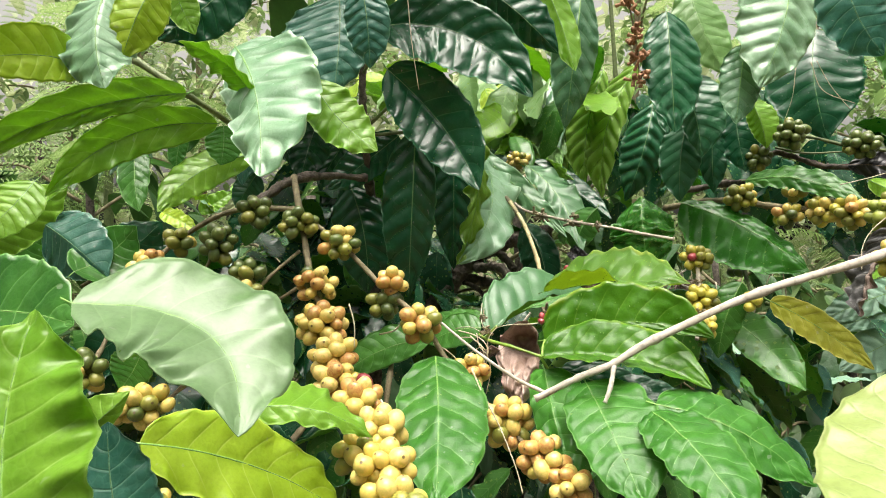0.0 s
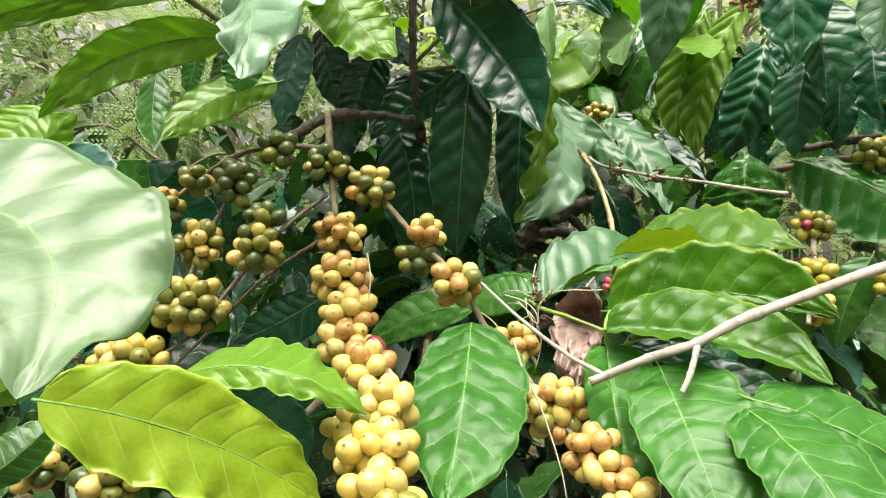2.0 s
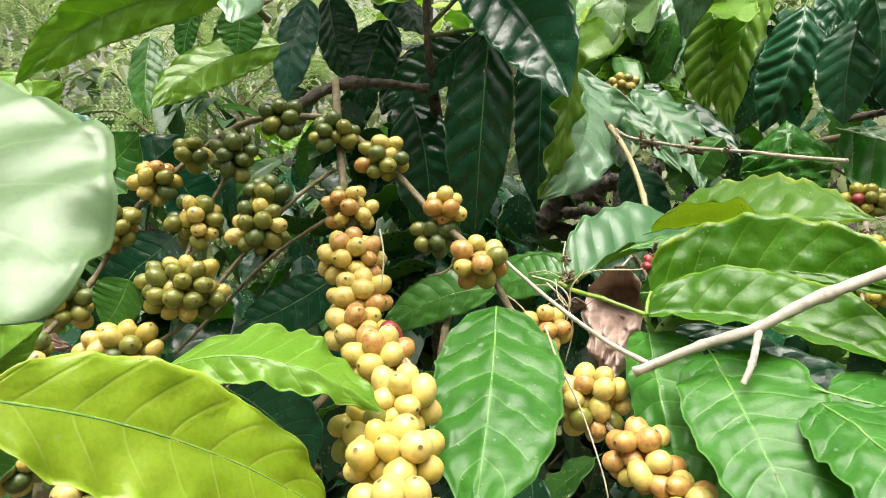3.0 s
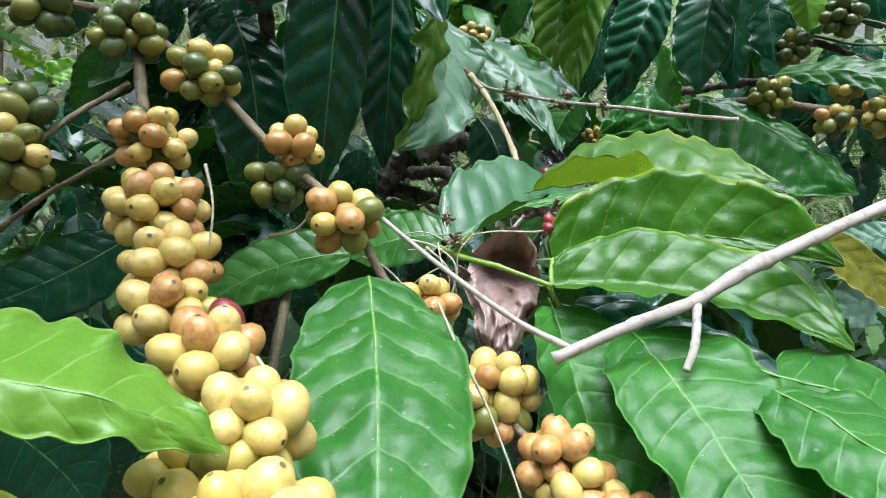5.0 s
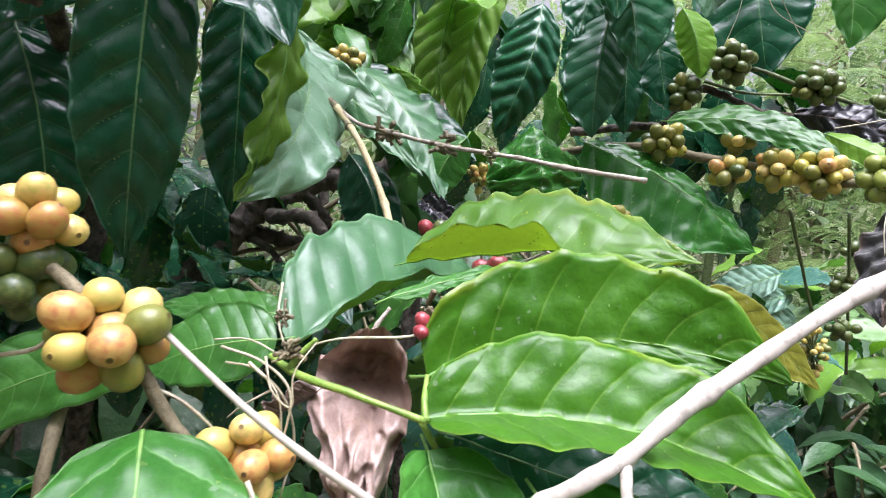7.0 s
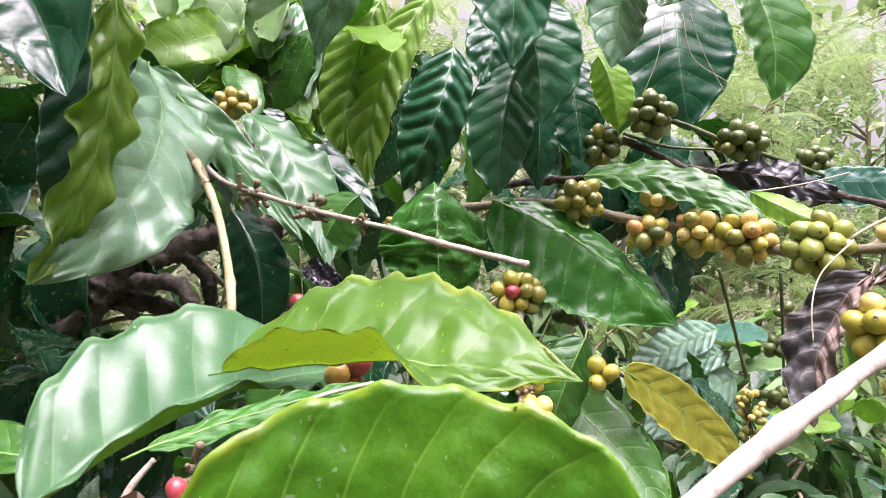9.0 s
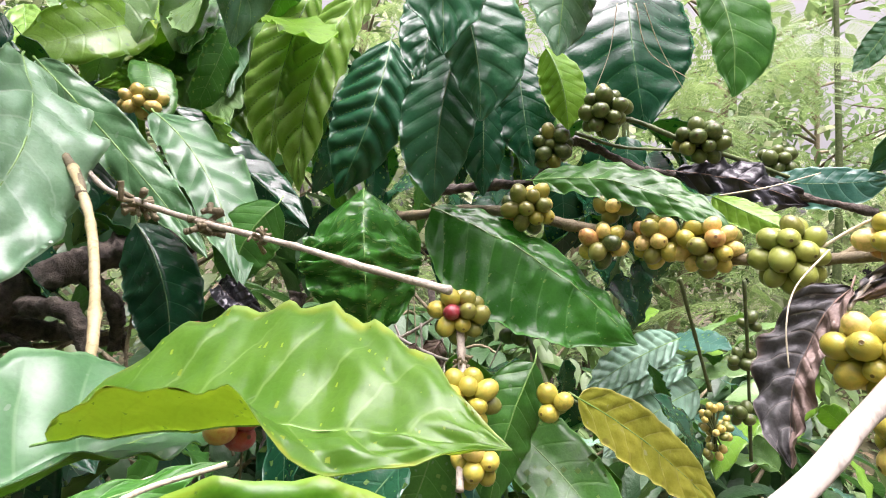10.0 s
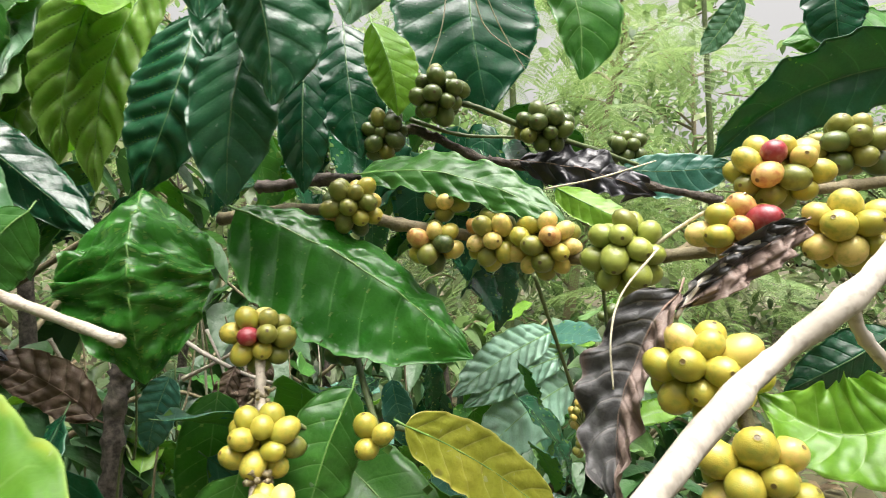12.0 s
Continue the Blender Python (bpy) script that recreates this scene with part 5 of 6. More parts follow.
leaf(right, "blue", (0.4459, 1.3507, 1.1954), (0.4259, 1.3635, 1.0967), 31, (0.0255, 0.0293), 0.064, 0.021, (-14, -14), quilt=1.2)
leaf(right, "ribbed", (0.3003, 1.3280, 1.5821), (0.2773, 1.2212, 1.4328), 9, (0.0218, 0.0301), 0.019, 0.023, (-11, -11), quilt=1.8)
leaf(right, "light", (0.1778, 1.3662, 1.6663), (0.2119, 1.2726, 1.5569), 48, (0.0269, 0.0303), 0.008, 0.017, (-7, -7), quilt=1)
leaf(right, "yellow", (0.1377, 1.3882, 1.6641), (0.1731, 1.2939, 1.5477), 47, (0.0245, 0.0284), 0.014, -0.010, (-8, -8), quilt=1)
leaf(right, "pale", (0.2399, 1.3693, 1.6835), (0.2471, 1.2903, 1.5435), 28, (0.0261, 0.0288), 0.007, 0.009, (-8, -8), quilt=1.5)
leaf(right, "pale", (0.2032, 1.3519, 1.6021), (0.2598, 1.2311, 1.4885), 55, (0.0275, 0.0241), 0.031, 0.016, (-14, -14), quilt=1.3)
leaf(right, "slate", (0.3722, 0.8875, 1.6560), (0.3692, 0.8371, 1.4793), 5, (0.0516, 0.0366), 0.065, 0.015, (-25, -25), quilt=1.2)
cluster(right, (0.4995, 0.9358, 1.3996), (0.0208, 0.0171, 0.0190), -29, 20, (2, 5, 1.5, 0.06, 0, 1.44))
cluster(right, (0.5530, 0.8916, 1.4018), (0.0114, 0.0071, 0.0079), -29, 4, (1, 4, 1, 0.04, 0, 0.96))
cluster(right, (0.5444, 0.8887, 1.3720), (0.0182, 0.0133, 0.0148), -29, 14, (1, 4, 1.5, 0.06, 0, 1.44))
cluster(right, (0.5753, 0.8569, 1.3780), (0.0211, 0.0182, 0.0203), -29, 21, (0, 3, 2.5, 0.1, 0, 2.4))
cluster(right, (0.5923, 0.8253, 1.3750), (0.0226, 0.0182, 0.0202), -29, 24, (0, 3, 3, 0.12, 0, 2.88))
cluster(right, (0.5988, 0.7624, 1.3708), (0.0200, 0.0180, 0.0250), -29, 21, (0, 2, 0, 0, 0, 0, 6), size=0.0078)

upper = thing("coffee_branch", "thin coffee twig with small dark green cherries", "coffee branch", "branches of the coffee bushes")
stick("limb", upper, "darkbark", 0.0052, 0.0033, (0.4745, 1.0905, 1.4197), (0.5192, 1.0289, 1.4278), (0.5389, 0.9885, 1.4317), (0.5608, 0.9692, 1.4677), (0.5794, 0.9516, 1.4627), (0.6195, 0.9295, 1.4448), (0.6860, 0.9003, 1.4415))
stick("twig", upper, "greenbark", 0.0026, 0.0020, (0.5622, 0.9463, 1.4867), (0.5882, 0.9172, 1.4854), (0.6263, 0.8962, 1.4708), (0.6978, 0.8865, 1.4589), (0.7652, 0.8791, 1.4476))
stick("twig", upper, "greenbark", 0.0020, 0.0013, (0.5613, 0.9616, 1.4767), (0.5928, 0.9368, 1.4649), (0.6316, 0.9081, 1.4635))
cluster(upper, (0.5400, 0.9658, 1.4621), (0.0188, 0.0169, 0.0207), -29, 18, (8, 1, 0, 0, 0))
cluster(upper, (0.5679, 0.9284, 1.4915), (0.0200, 0.0180, 0.0209), -29, 21, (8, 1, 0, 0, 0))
cluster(upper, (0.6430, 0.8870, 1.4703), (0.0228, 0.0154, 0.0171), -29, 20, (8, 1, 0, 0, 0))
cluster(upper, (0.7548, 0.8998, 1.4687), (0.0203, 0.0087, 0.0096), -29, 9, (8, 1, 0, 0, 0))
cluster(upper, (0.8221, 0.9772, 1.2594), (0.0222, 0.0094, 0.0105), -23, 6, (8, 0, 0, 0, 0))
cluster(upper, (0.8297, 0.9744, 1.2010), (0.0235, 0.0118, 0.0131), -23, 7, (8, 0, 0, 0, 0))
cluster(upper, (0.8267, 0.9750, 1.3024), (0.0092, 0.0082, 0.0144), -23, 3, (8, 0, 0, 0, 0))

ripe = thing("coffee_branch", "hanging coffee twig with yellow cherries and a red one", "coffee branch", "branches of the coffee bushes")
stick("stem", ripe, "drybark", 0.0033, 0.0026, (0.4220, 0.8963, 1.3199), (0.4194, 0.8827, 1.2857), (0.4145, 0.8630, 1.2539), (0.4059, 0.8453, 1.2289), (0.3979, 0.8273, 1.2071))
stick("twig", ripe, "greenbark", 0.0020, 0.0013, (0.4173, 0.8689, 1.2702), (0.4471, 0.8747, 1.2554), (0.4638, 0.8803, 1.2368))
stick("twig", ripe, "greenbark", 0.0026, 0.0020, (0.5035, 0.9330, 1.2948), (0.4946, 0.8932, 1.2717), (0.4935, 0.8715, 1.2522))
stick("twig", ripe, "greenbark", 0.0020, 0.0013, (0.5047, 0.8653, 1.2520), (0.5209, 0.8638, 1.2458))
stick("twig", ripe, "greenbark", 0.0020, 0.0013, (0.4945, 0.8783, 1.2423), (0.4574, 0.8837, 1.2247), (0.4267, 0.8709, 1.2174))
cluster(ripe, (0.4224, 0.8960, 1.3102), (0.0224, 0.0153, 0.0170), -29, 18, (0, 3, 1.25, 0, 1, 3.75))
cluster(ripe, (0.4153, 0.8625, 1.2558), (0.0207, 0.0173, 0.0193), -29, 18, (0, 1, 1.75, 0, 0, 5.25))
cluster(ripe, (0.4124, 0.8343, 1.2234), (0.0080, 0.0072, 0.0153), -29, 9, (0, 1, 1.75, 0, 0, 5.25))
cluster(ripe, (0.4811, 0.8486, 1.2534), (0.0112, 0.0101, 0.0135), -29, 4, (0, 2, 1.25, 0, 0, 3.75))
cluster(ripe, (0.4958, 0.9298, 1.2924), (0.0152, 0.0056, 0.0062), -29, 4, (8, 0, 0, 0, 0, 0))

heavy = thing("coffee_branch", "coffee branch with heavy bunches of yellow and red cherries", "coffee branch", "branches of the coffee bushes")
stick("stem", heavy, "bark", 0.0039, 0.0033, (0.7916, 0.6623, 1.4312), (0.7179, 0.6946, 1.4165), (0.6684, 0.7189, 1.4071), (0.6435, 0.7582, 1.3716))
stick("stem", heavy, "bark", 0.0033, 0.0026, (0.5685, 0.6751, 1.3336), (0.5635, 0.6628, 1.2990), (0.5504, 0.6480, 1.2706))
cluster(heavy, (0.6686, 0.7111, 1.4218), (0.0286, 0.0168, 0.0186), -33, 22, (0, 3, 1, 1, 1, 3), size=0.0079)
cluster(heavy, (0.7313, 0.7014, 1.4437), (0.0285, 0.0161, 0.0178), -33, 17, (1, 6, 0.25, 0, 0, 0.75), size=0.0079)
cluster(heavy, (0.6397, 0.7143, 1.3849), (0.0238, 0.0133, 0.0148), -33, 18, (0, 0, 1, 4, 1, 3), size=0.0079)
cluster(heavy, (0.6606, 0.6697, 1.3863), (0.0238, 0.0161, 0.0178), -33, 17, (0, 0, 1.5, 1, 0, 4.5), size=0.0079)
cluster(heavy, (0.5544, 0.6765, 1.3204), (0.0220, 0.0157, 0.0175), -33, 22, (0, 1, 1.75, 0, 0, 5.25), size=0.0079)
cluster(heavy, (0.5501, 0.6482, 1.2830), (0.0215, 0.0114, 0.0127), -33, 17, (0, 1, 1.75, 0, 0, 5.25), size=0.0079)

back = thing("coffee_branch", "shaded inner coffee twigs with a few red and green cherries", "coffee branch", "branches of the coffee bushes")
stick("stick", back, "greenbark", 0.0020, 0.0020, (0.7053, 0.9633, 1.3471), (0.7466, 0.9774, 1.2876), (0.7897, 0.9904, 1.2223))
stick("stick", back, "greenbark", 0.0020, 0.0020, (0.7886, 0.9547, 1.3494), (0.8238, 0.9719, 1.2616), (0.8608, 0.9880, 1.1394))
stick("stick", back, "drybark", 0.0022, 0.0018, (0.3155, 1.2451, 1.2655), (0.3342, 1.2329, 1.2294), (0.3552, 1.2074, 1.1878))
stick("trunk", back, "darkbark", 0.0150, 0.0130, (0.4215, 1.5091, 0.4810), (0.4004, 1.5234, 0.9745), (0.4108, 1.5407, 1.1682), (0.4367, 1.5598, 1.2669))
cluster(back, (0.1719, 0.6427, 1.2568), (0.0085, 0.0050, 0.0050), -17, 3, (0, 0, 0, 0, 3), size=0.0039)
cluster(back, (0.2499, 0.9063, 1.2826), (0.0157, 0.0120, 0.0133), -23, 11, (6, 1, 0, 0, 1))
cluster(back, (0.2536, 0.7780, 1.2693), (0.0143, 0.0036, 0.0040), -23, 4, (0, 0, 0, 1, 3))
cluster(back, (0.1900, 1.1408, 1.4783), (0.0250, 0.0110, 0.0120), -23, 13, (0, 2, 5, 0, 0))
cluster(back, (0.4216, 1.2769, 1.3637), (0.0220, 0.0160, 0.0300), -20, 20, (0, 2, 6, 1, 0), size=0.0056)
cluster(back, (0.8801, 1.0594, 1.1512), (0.0270, 0.0220, 0.0450), -23, 30, (0, 3, 5, 0, 0), size=0.0054)

far = thing("coffee_branch", "farther coffee shoot with pale sunlit leaves", "coffee branch", "branches of the coffee bushes")
leaf(far, "pale", (0.0572, 1.5125, 1.7014), (0.1462, 1.2650, 1.5381), 36, (0.0583, 0.0482), -0.004, -0.074, (3, 3))
leaf(far, "yellow", (0.1887, 1.4223, 1.7002), (0.1687, 1.2204, 1.5341), 24, (0.0301, 0.0355), -0.033, 0.057, (-4, -4))
leaf(far, "mid", (0.2475, 1.3976, 1.7135), (0.2231, 1.1976, 1.5471), 14, (0.0278, 0.0249), -0.013, 0.006, (-0, -0))
leaf(far, "grey", (0.2810, 1.3836, 1.7165), (0.2702, 1.1782, 1.5038), 18, (0.0242, 0.0235), -0.018, 0.005, (0, 0))
leaf(far, "pale", (0.2458, 1.3638, 1.6064), (0.2690, 1.1437, 1.4697), 26, (0.0345, 0.0309), 0.007, 0.010, (-5, -5), quilt=1)
leaf(far, "light", (0.0202, 1.4931, 1.6528), (0.0713, 1.2613, 1.5115), 24, (0.0244, 0.0251), -0.007, -0.005, (0, 0), quilt=1)
leaf(far, "light", (0.2267, 1.3720, 1.5734), (0.1472, 1.1593, 1.4906), -85, (0.0166, 0.0166), 0.009, 0.002, (-0, -0), quilt=1)
leaf(far, "light", (0.2354, 1.2984, 1.5033), (0.2718, 1.0371, 1.4343), 95, (0.0151, 0.0160), 0.008, -0.008, (10, 10))
leaf(far, "ribbed", (0.2760, 1.3861, 1.6279), (0.2669, 1.2568, 1.4878), 14, (0.0201, 0.0238), 0.023, -0.019, (-11, -11), quilt=1.8)
leaf(far, "light", (0.1343, 1.3598, 1.5677), (0.2240, 1.1619, 1.5108), 82, (0.0111, 0.0115), 0.007, 0.002, (-9, -9), quilt=1)

deadgrey = thing("dead_leaf", "shrivelled grey brown dead leaf hanging on the coffee branch", "dead leaf")
leaf(deadgrey, "ash", (0.5711, 0.7044, 1.3531), (0.5282, 0.7011, 1.2552), 75, (0.0150, 0.0215), 0.014, 0.108, (24, 14), wave=0.05, quilt=3.4, crumple=0.035, name="blade", ribs=7)
stick("stalk", deadgrey, "bleached", 0.0013, 0.0019, (0.5657, 0.7018, 1.3404), (0.5823, 0.6971, 1.3606), (0.6085, 0.6885, 1.3777), (0.6348, 0.6810, 1.3904), label="bleached grey leaf stalk")
leaf(deadgrey, "ash", (0.6351, 0.6785, 1.3895), (0.5674, 0.7030, 1.3441), -73, (0.0130, 0.0100), 0.015, 0.019, (30, 24), wave=0.07, quilt=4, crumple=0.06, name="blade")

deadblack = thing("dead_leaf", "black withered leaf caught on a coffee twig", "dead leaf")
leaf(deadblack, "black", (0.6390, 0.9113, 1.4451), (0.7359, 0.8505, 1.4202), 73, (0.0247, 0.0176), 0.094, -0.015, (-16, -16), wave=0.05, quilt=1, crumple=0.03, name="blade")

deadbrown = thing("dead_leaf", "curled brown dead leaf hanging in the shaded bush", "dead leaf")
leaf(deadbrown, "umber", (0.3504, 1.1415, 1.2067), (0.2608, 1.1997, 1.2546), -73, (0.0227, 0.0234), 0.028, 0.090, (0, 0), wave=0.03, quilt=2, crumple=0.03, name="blade")

deadlitter = thing("dead_leaf", "brown dry leaf lodged among the cherry bunches", "dead leaf")
leaf(deadlitter, "dead", (-0.4343, 0.6248, 1.1747), (-0.3087, 0.6302, 1.1630), 40, (0.0200, 0.0180), 0.08, 0.03, (22, 18), wave=0.05, quilt=2, crumple=0.05, name="blade")

deadcurl = thing("dead_leaf", "black curled dead leaf in the shaded bush", "dead leaf")
leaf(deadcurl, "black", (0.2600, 0.9922, 1.3178), (0.2917, 0.9577, 1.2947), 55, (0.0140, 0.0120), 0.12, 0.06, (35, 30), wave=0.05, quilt=2, crumple=0.06, name="blade")

deadtwist = thing("dead_leaf", "crumpled brown dead leaves caught on dry twigs", "dead leaf")
stick("twig", deadtwist, "bleached", 0.0020, 0.0013, (0.4024, 1.0923, 1.2904), (0.4237, 1.0508, 1.2746), (0.4557, 1.0184, 1.2586), (0.4856, 0.9871, 1.2532))
stick("twig", deadtwist, "bleached", 0.0013, 0.0010, (0.4267, 1.0641, 1.2935), (0.4379, 1.0429, 1.2549), (0.4313, 1.0314, 1.2073))
stick("twig", deadtwist, "drybark", 0.0020, 0.0013, (0.4134, 1.0860, 1.2481), (0.4458, 1.0535, 1.2735), (0.4725, 1.0390, 1.2959))
stick("twig", deadtwist, "bleached", 0.0013, 0.0010, (0.4502, 1.0364, 1.2863), (0.4543, 1.0264, 1.2369), (0.4671, 1.0117, 1.1892))
leaf(deadtwist, "umber", (0.4687, 1.0261, 1.2709), (0.4403, 1.0118, 1.2288), -36, (0.0160, 0.0164), 0.127, 0.031, (-26, -26), wave=0.06, quilt=2, crumple=0.03, name="blade")
leaf(deadtwist, "umber", (0.4422, 1.0258, 1.2679), (0.4269, 1.0191, 1.2208), 27, (0.0114, 0.0131), 0.135, 0.019, (-34, -34), wave=0.06, quilt=2, crumple=0.03, name="blade")

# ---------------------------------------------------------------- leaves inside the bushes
# the dark kind here paints in the deep shade between the branches
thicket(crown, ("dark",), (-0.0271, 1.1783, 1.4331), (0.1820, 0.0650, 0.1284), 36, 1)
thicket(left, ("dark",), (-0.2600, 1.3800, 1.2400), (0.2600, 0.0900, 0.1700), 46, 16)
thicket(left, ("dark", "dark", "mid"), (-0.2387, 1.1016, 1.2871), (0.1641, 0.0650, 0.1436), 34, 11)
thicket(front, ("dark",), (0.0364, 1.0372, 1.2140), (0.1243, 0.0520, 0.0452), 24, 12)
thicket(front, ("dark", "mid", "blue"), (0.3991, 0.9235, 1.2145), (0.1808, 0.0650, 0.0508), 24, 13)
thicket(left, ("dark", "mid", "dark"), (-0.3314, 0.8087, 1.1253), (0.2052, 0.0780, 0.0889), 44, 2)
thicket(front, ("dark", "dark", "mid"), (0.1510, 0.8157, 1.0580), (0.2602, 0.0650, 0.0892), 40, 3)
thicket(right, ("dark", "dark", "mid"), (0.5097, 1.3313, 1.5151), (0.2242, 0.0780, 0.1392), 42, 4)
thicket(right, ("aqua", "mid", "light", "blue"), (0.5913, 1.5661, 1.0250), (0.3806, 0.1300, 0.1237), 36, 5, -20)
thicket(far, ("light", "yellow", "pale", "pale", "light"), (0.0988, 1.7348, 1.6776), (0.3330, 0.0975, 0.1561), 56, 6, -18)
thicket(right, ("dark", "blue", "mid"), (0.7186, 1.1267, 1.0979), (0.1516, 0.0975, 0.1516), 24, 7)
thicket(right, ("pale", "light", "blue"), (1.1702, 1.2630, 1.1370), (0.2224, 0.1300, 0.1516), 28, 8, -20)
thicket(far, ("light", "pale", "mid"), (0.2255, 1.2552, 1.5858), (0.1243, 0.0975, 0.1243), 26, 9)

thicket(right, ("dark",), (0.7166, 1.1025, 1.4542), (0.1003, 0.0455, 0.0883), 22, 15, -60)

# ---------------------------------------------------------------- dry and fallen things
bare = thing("dead_branch", "bleached bare branch lying across the coffee leaves", "branch")
stick("stem", bare, "bleached", 0.0028, 0.0047, (0.1544, 0.5594, 1.1977), (0.1913, 0.5544, 1.2186), (0.2240, 0.5583, 1.2313), (0.2619, 0.5663, 1.2515), (0.3667, 0.5903, 1.2925), (0.4975, 0.6281, 1.3255), (0.5418, 0.6150, 1.3573), (0.5909, 0.6065, 1.3937), sides=12)
stick("side_twig", bare, "bleached", 0.0024, 0.0018, (0.2240, 0.5583, 1.2313), (0.2168, 0.5430, 1.2126), (0.2114, 0.5385, 1.2010))
stick("side_twig", bare, "bleached", 0.003, 0.002, (0.5418, 0.6150, 1.3573), (0.5544, 0.6145, 1.3430), (0.5895, 0.6073, 1.3165))
thin = thing("dry_twig", "thin pale dry twig hooked over the cherries", "twig")
stick("stem", thin, "bleached", 0.0012, 0.0017, (0.0637, 0.6224, 1.2598), (0.1016, 0.5918, 1.2343), (0.1382, 0.5749, 1.2125), (0.1649, 0.5629, 1.2021), knots=False)

funnel = thing("dead_leaf", "brown dried leaf curled into a funnel among green leaves", "dead leaf")
curled_leaf(funnel, "dead", (0.1568, 0.6641, 1.2516), (0.1404, 0.6460, 1.1663), 0.0235, (-0.055, -0.276, 0.301), 0.24)
leaf(funnel, "ash", (0.1287, 0.6673, 1.2210), (0.1028, 0.6599, 1.1947), 40, (0.012, 0.012), 0.1, 0.05, (30, 20), wave=0.05, quilt=1.5, crumple=0.05, name="torn_lobe")
stick("stalk", funnel, "drybark", 0.0014, 0.001, (0.1526, 0.6684, 1.2458), (0.1562, 0.6713, 1.2531), (0.1622, 0.6733, 1.2605))


def scar_node(parent, centre, size, seed, mat="bark"):
    """Dry bud scales and fruit stalk stubs round a node of an old twig."""
    rng = np.random.default_rng(seed)
    verts, faces = [], []
    for k in range(18):
        way = rng.normal(0, 1, 3)
        way /= np.linalg.norm(way)
        l = size * rng.uniform(0.6, 1.3)
        at = np.array(centre) + rng.normal(0, 0.35, 3) * size
        tv, tf = tube([at, at + way * l * 0.5, at + way * l + rng.normal(0, 0.15, 3) * l], size * 0.16, size * 0.24, 5, False, 0.3, seed + k)
        faces += [tuple(len(verts) + q for q in f) for f in tf]
        verts += tv
    part("node_scar", mesh_of("node_scar", verts, faces, [BARK[mat]]), parent)["kind"] = "stuff"


scar_node(crown, (0.2009, 0.9152, 1.3736), 0.009, 1)
scar_node(crown, (0.2403, 0.8679, 1.3622), 0.009, 2)
scar_node(crown, (0.2665, 0.8251, 1.3564), 0.005, 3)
scar_node(crown, (0.1908, 0.8023, 1.2792), 0.010, 4)
scar_node(crown, (0.0595, 1.1435, 1.5348), 0.012, 5)
scar_node(arm, (0.1977, 0.6827, 1.2601), 0.006, 6)
scar_node(ripe, (0.4122, 0.8530, 1.2394), 0.008, 7)
scar_node(ripe, (0.4191, 0.8791, 1.2790), 0.006, 8)


def fibre(label, r, *points):
    ob = thing("dry_stalk", label, "dry stalk", "thin dry stalks")
    stick("strand", ob, "fibre", r, r * 0.6, *points, sides=5, knots=False)


HANGING, LYING = "thin straw coloured stalk hanging among the leaves", "thin straw coloured stalk lying over the leaves"
fibre(HANGING, 0.0006, (0.0242, 0.7167, 1.6232), (0.0297, 0.7153, 1.5654), (0.0383, 0.7140, 1.5090))
fibre(HANGING, 0.0005, (0.5717, 0.9269, 1.5893), (0.5683, 0.9285, 1.5463), (0.5596, 0.9331, 1.5116))
fibre(HANGING, 0.0007, (0.5944, 0.9293, 1.5957), (0.6110, 0.9273, 1.5548), (0.6490, 0.9138, 1.5328))
fibre(HANGING, 0.0006, (0.6008, 0.9258, 1.5961), (0.6194, 0.9227, 1.5602), (0.6450, 0.9159, 1.5236))
fibre(LYING, 0.0009, (0.2399, 0.6715, 1.2888), (0.2114, 0.6663, 1.2819), (0.1873, 0.6521, 1.2654), (0.1682, 0.6437, 1.2540), (0.1321, 0.6479, 1.2501), (0.1066, 0.6550, 1.2377))
fibre(HANGING, 0.0009, (0.0983, 0.5801, 1.2186), (0.1085, 0.5641, 1.1982), (0.1221, 0.5542, 1.1747), (0.1355, 0.5368, 1.1439), (0.1406, 0.5278, 1.1256))
fibre(LYING, 0.0012, (0.0016, 0.6575, 1.2384), (0.0182, 0.6478, 1.2444), (0.0283, 0.6402, 1.2567))
fibre(LYING, 0.0008, (0.0587, 0.6423, 1.2314), (0.0742, 0.6369, 1.2250), (0.0903, 0.6374, 1.2069), (0.0939, 0.6348, 1.1863))
fibre(LYING, 0.0008, (0.0970, 0.6512, 1.2386), (0.1119, 0.6456, 1.2254), (0.1184, 0.6488, 1.2039), (0.1141, 0.6484, 1.1785))
fibre(LYING, 0.0011, (0.2329, 0.6880, 1.2825), (0.2178, 0.6873, 1.2796), (0.2040, 0.6861, 1.2710), (0.1929, 0.6837, 1.2606))
fibre(LYING, 0.0008, (-0.0166, 0.5781, 1.2795), (-0.0091, 0.5627, 1.2629), (-0.0077, 0.5537, 1.2439))
fibre(LYING, 0.0009, (0.0229, 0.5027, 1.2108), (0.0318, 0.4916, 1.2026), (0.0371, 0.4801, 1.1907))
fibre(LYING, 0.0007, (0.5499, 0.7802, 1.4064), (0.5758, 0.7634, 1.4140), (0.6299, 0.7672, 1.4299))
fibre(HANGING, 0.0007, (0.5786, 0.7229, 1.3740), (0.5528, 0.7240, 1.3503), (0.5386, 0.7177, 1.3291), (0.5353, 0.7120, 1.3060))
fibre(LYING, 0.0014, (0.6070, 0.7509, 1.3742), (0.6231, 0.7328, 1.3930), (0.6350, 0.7096, 1.4067))

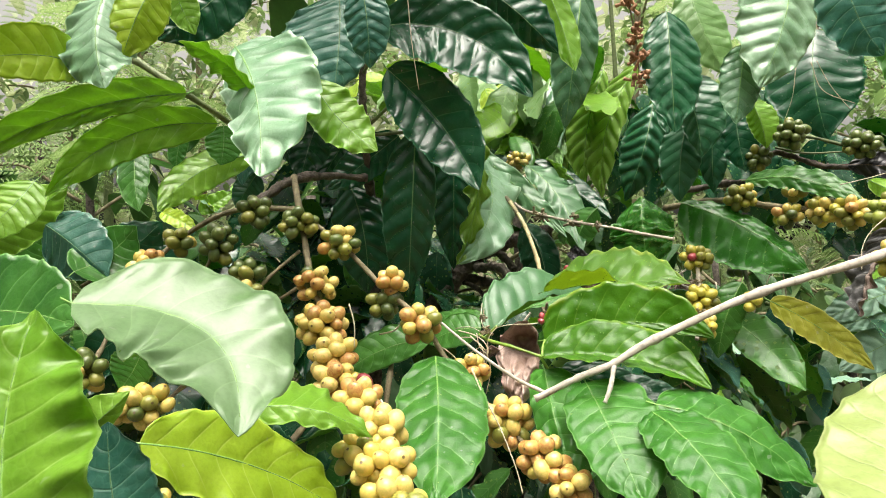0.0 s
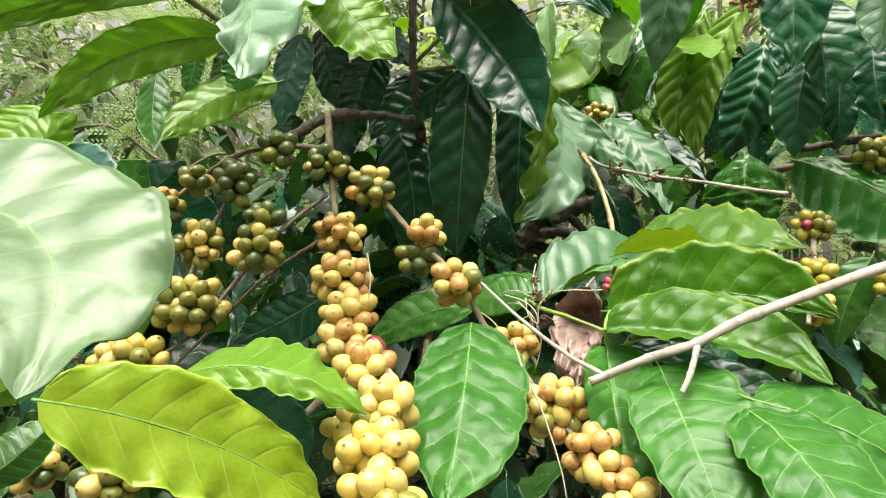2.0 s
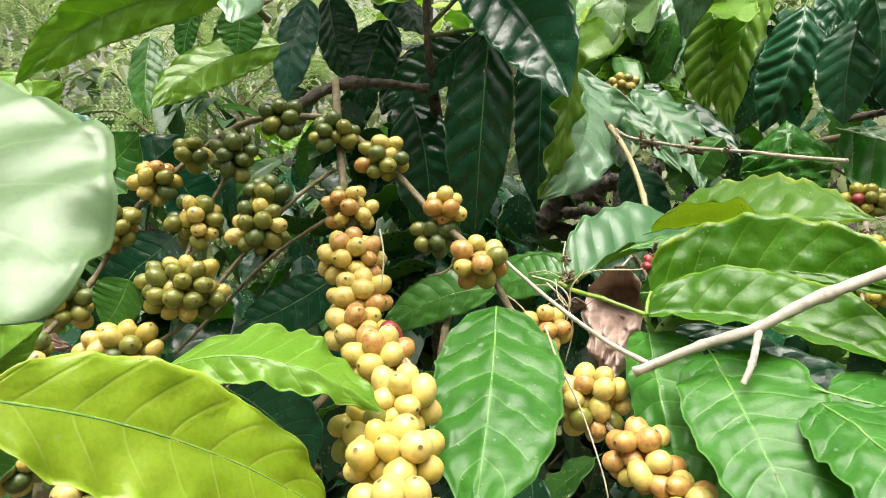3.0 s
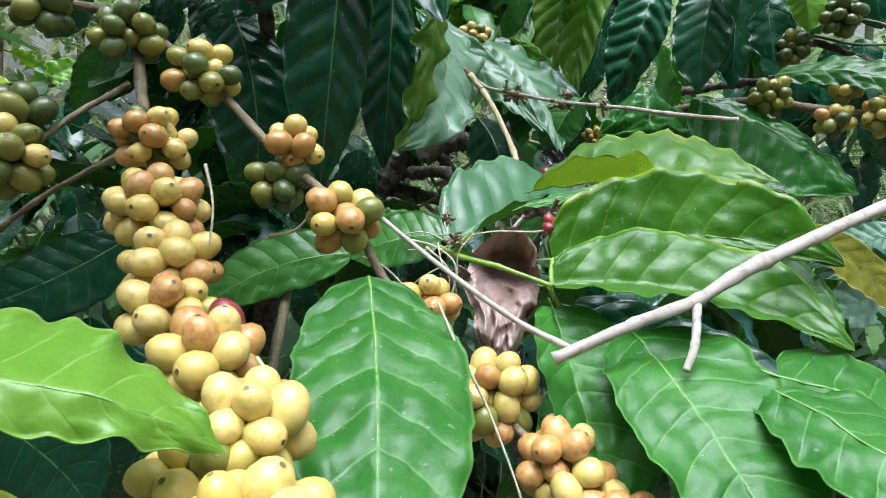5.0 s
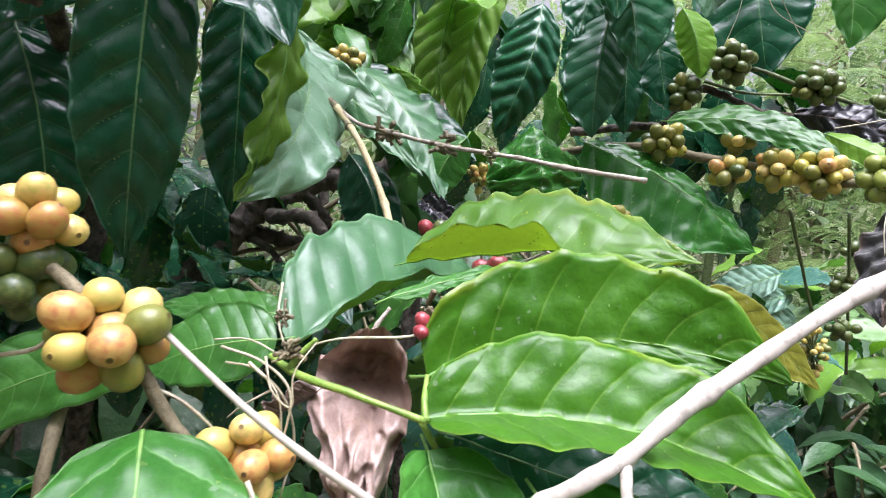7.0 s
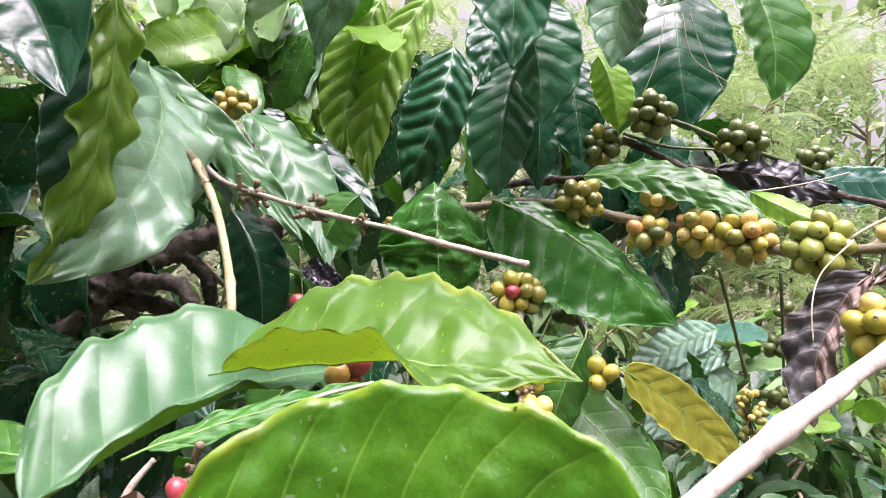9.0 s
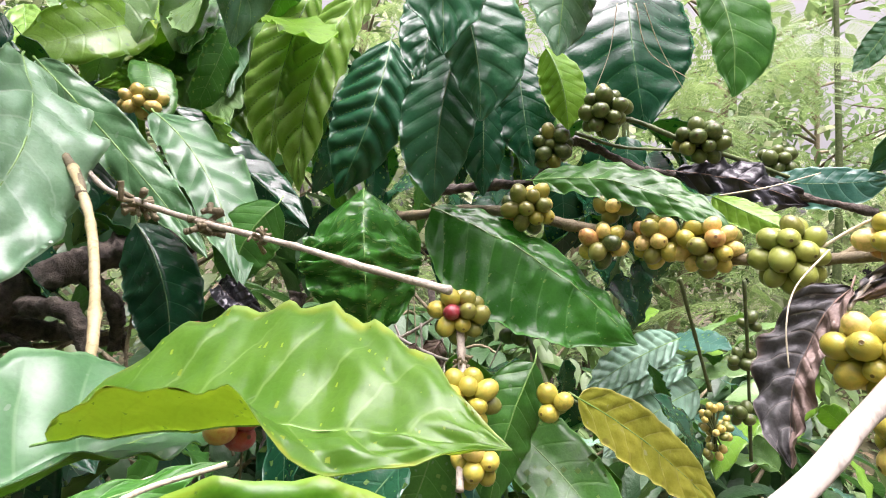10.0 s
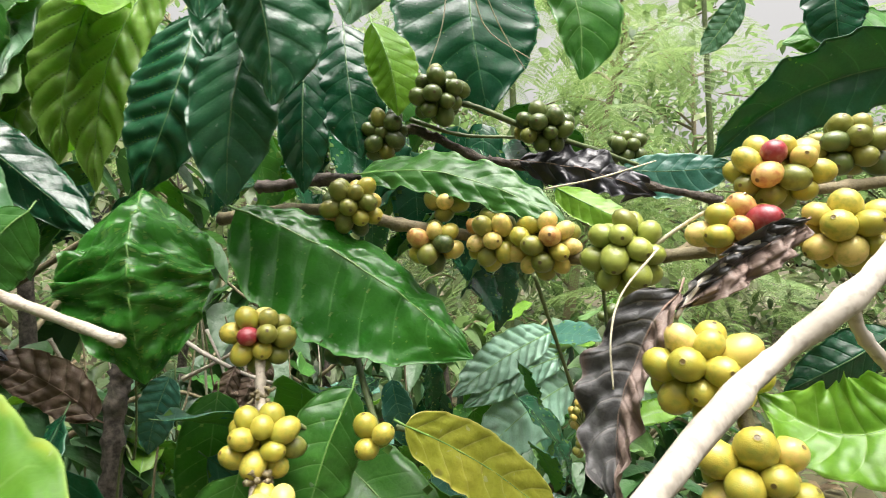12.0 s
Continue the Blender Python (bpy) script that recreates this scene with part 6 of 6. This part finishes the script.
fibre(LYING, 0.0007, (0.0850, 0.6688, 1.2410), (0.1028, 0.6495, 1.2392), (0.1140, 0.6385, 1.2302), (0.1135, 0.6374, 1.2135), (0.1090, 0.6380, 1.2024))
fibre(LYING, 0.0006, (0.0874, 0.6676, 1.2341), (0.0995, 0.6503, 1.2360), (0.1096, 0.6396, 1.2274), (0.1123, 0.6373, 1.2074))
fibre(LYING, 0.0006, (0.1066, 0.6474, 1.2274), (0.0959, 0.6502, 1.2200), (0.0896, 0.6584, 1.2117))
fibre(LYING, 0.0006, (0.1038, 0.6493, 1.2417), (0.1068, 0.6407, 1.2295), (0.1152, 0.6376, 1.2232), (0.1154, 0.6386, 1.2374), (0.1243, 0.6435, 1.2498))
fibre(LYING, 0.0005, (0.0816, 0.6768, 1.2422), (0.0964, 0.6588, 1.2468), (0.1108, 0.6472, 1.2424))
fibre(HANGING, 0.0006, (0.1105, 0.6834, 1.2691), (0.1088, 0.6692, 1.2552), (0.1122, 0.6536, 1.2433))
scar_node(front, (0.1137, 0.6498, 1.2438), 0.005, 11)
scar_node(front, (0.1108, 0.6686, 1.2554), 0.004, 12)
scar_node(front, (0.1774, 0.6549, 1.2604), 0.006, 13)

# a dried flower stalk among the upper leaves
spent = thing("dry_flower_stalk", "brown dried flower stalk hanging among the coffee leaves", "dry stalk")
stick("stalk", spent, "bark", 0.0014, 0.0009, (0.3087, 0.8702, 1.6885), (0.3189, 0.8693, 1.6422), (0.3269, 0.8682, 1.5959), (0.3302, 0.8673, 1.5572), sides=6)
for k, at in enumerate(((0.3142, 0.8696, 1.6615), (0.3204, 0.8621, 1.6169), (0.3285, 0.8681, 1.5881), (0.3302, 0.8673, 1.5588))):
    scar_node(spent, at, 0.012, 20 + k, "russet")

# bare stems of weeds in the shade
for k in range(16):
    wrng = np.random.default_rng(50 + k)
    foot = np.array((0.3755, 1.4348, 1.0124)) + np.array((0.055 * (k % 8) + 0.02 * (k // 8), wrng.uniform(0, 0.3) - 0.12 * (k // 8), -0.1 + 0.05 * (k // 8)))
    stem = thing("weed_stem", "thin bare brown stem rising through the undergrowth", "stem", "bare stems in the undergrowth")
    head = foot + np.array((wrng.normal(0, 0.05), wrng.normal(0, 0.05), wrng.uniform(0.25, 0.4)))
    stick("stem", stem, ("bark", "drybark", "greenbark")[k % 3], 0.0022, 0.0012, foot + np.array((0, 0, -1.3)), foot, 0.5 * (foot + head) + np.array((0.012, 0, 0)), head, sides=6)
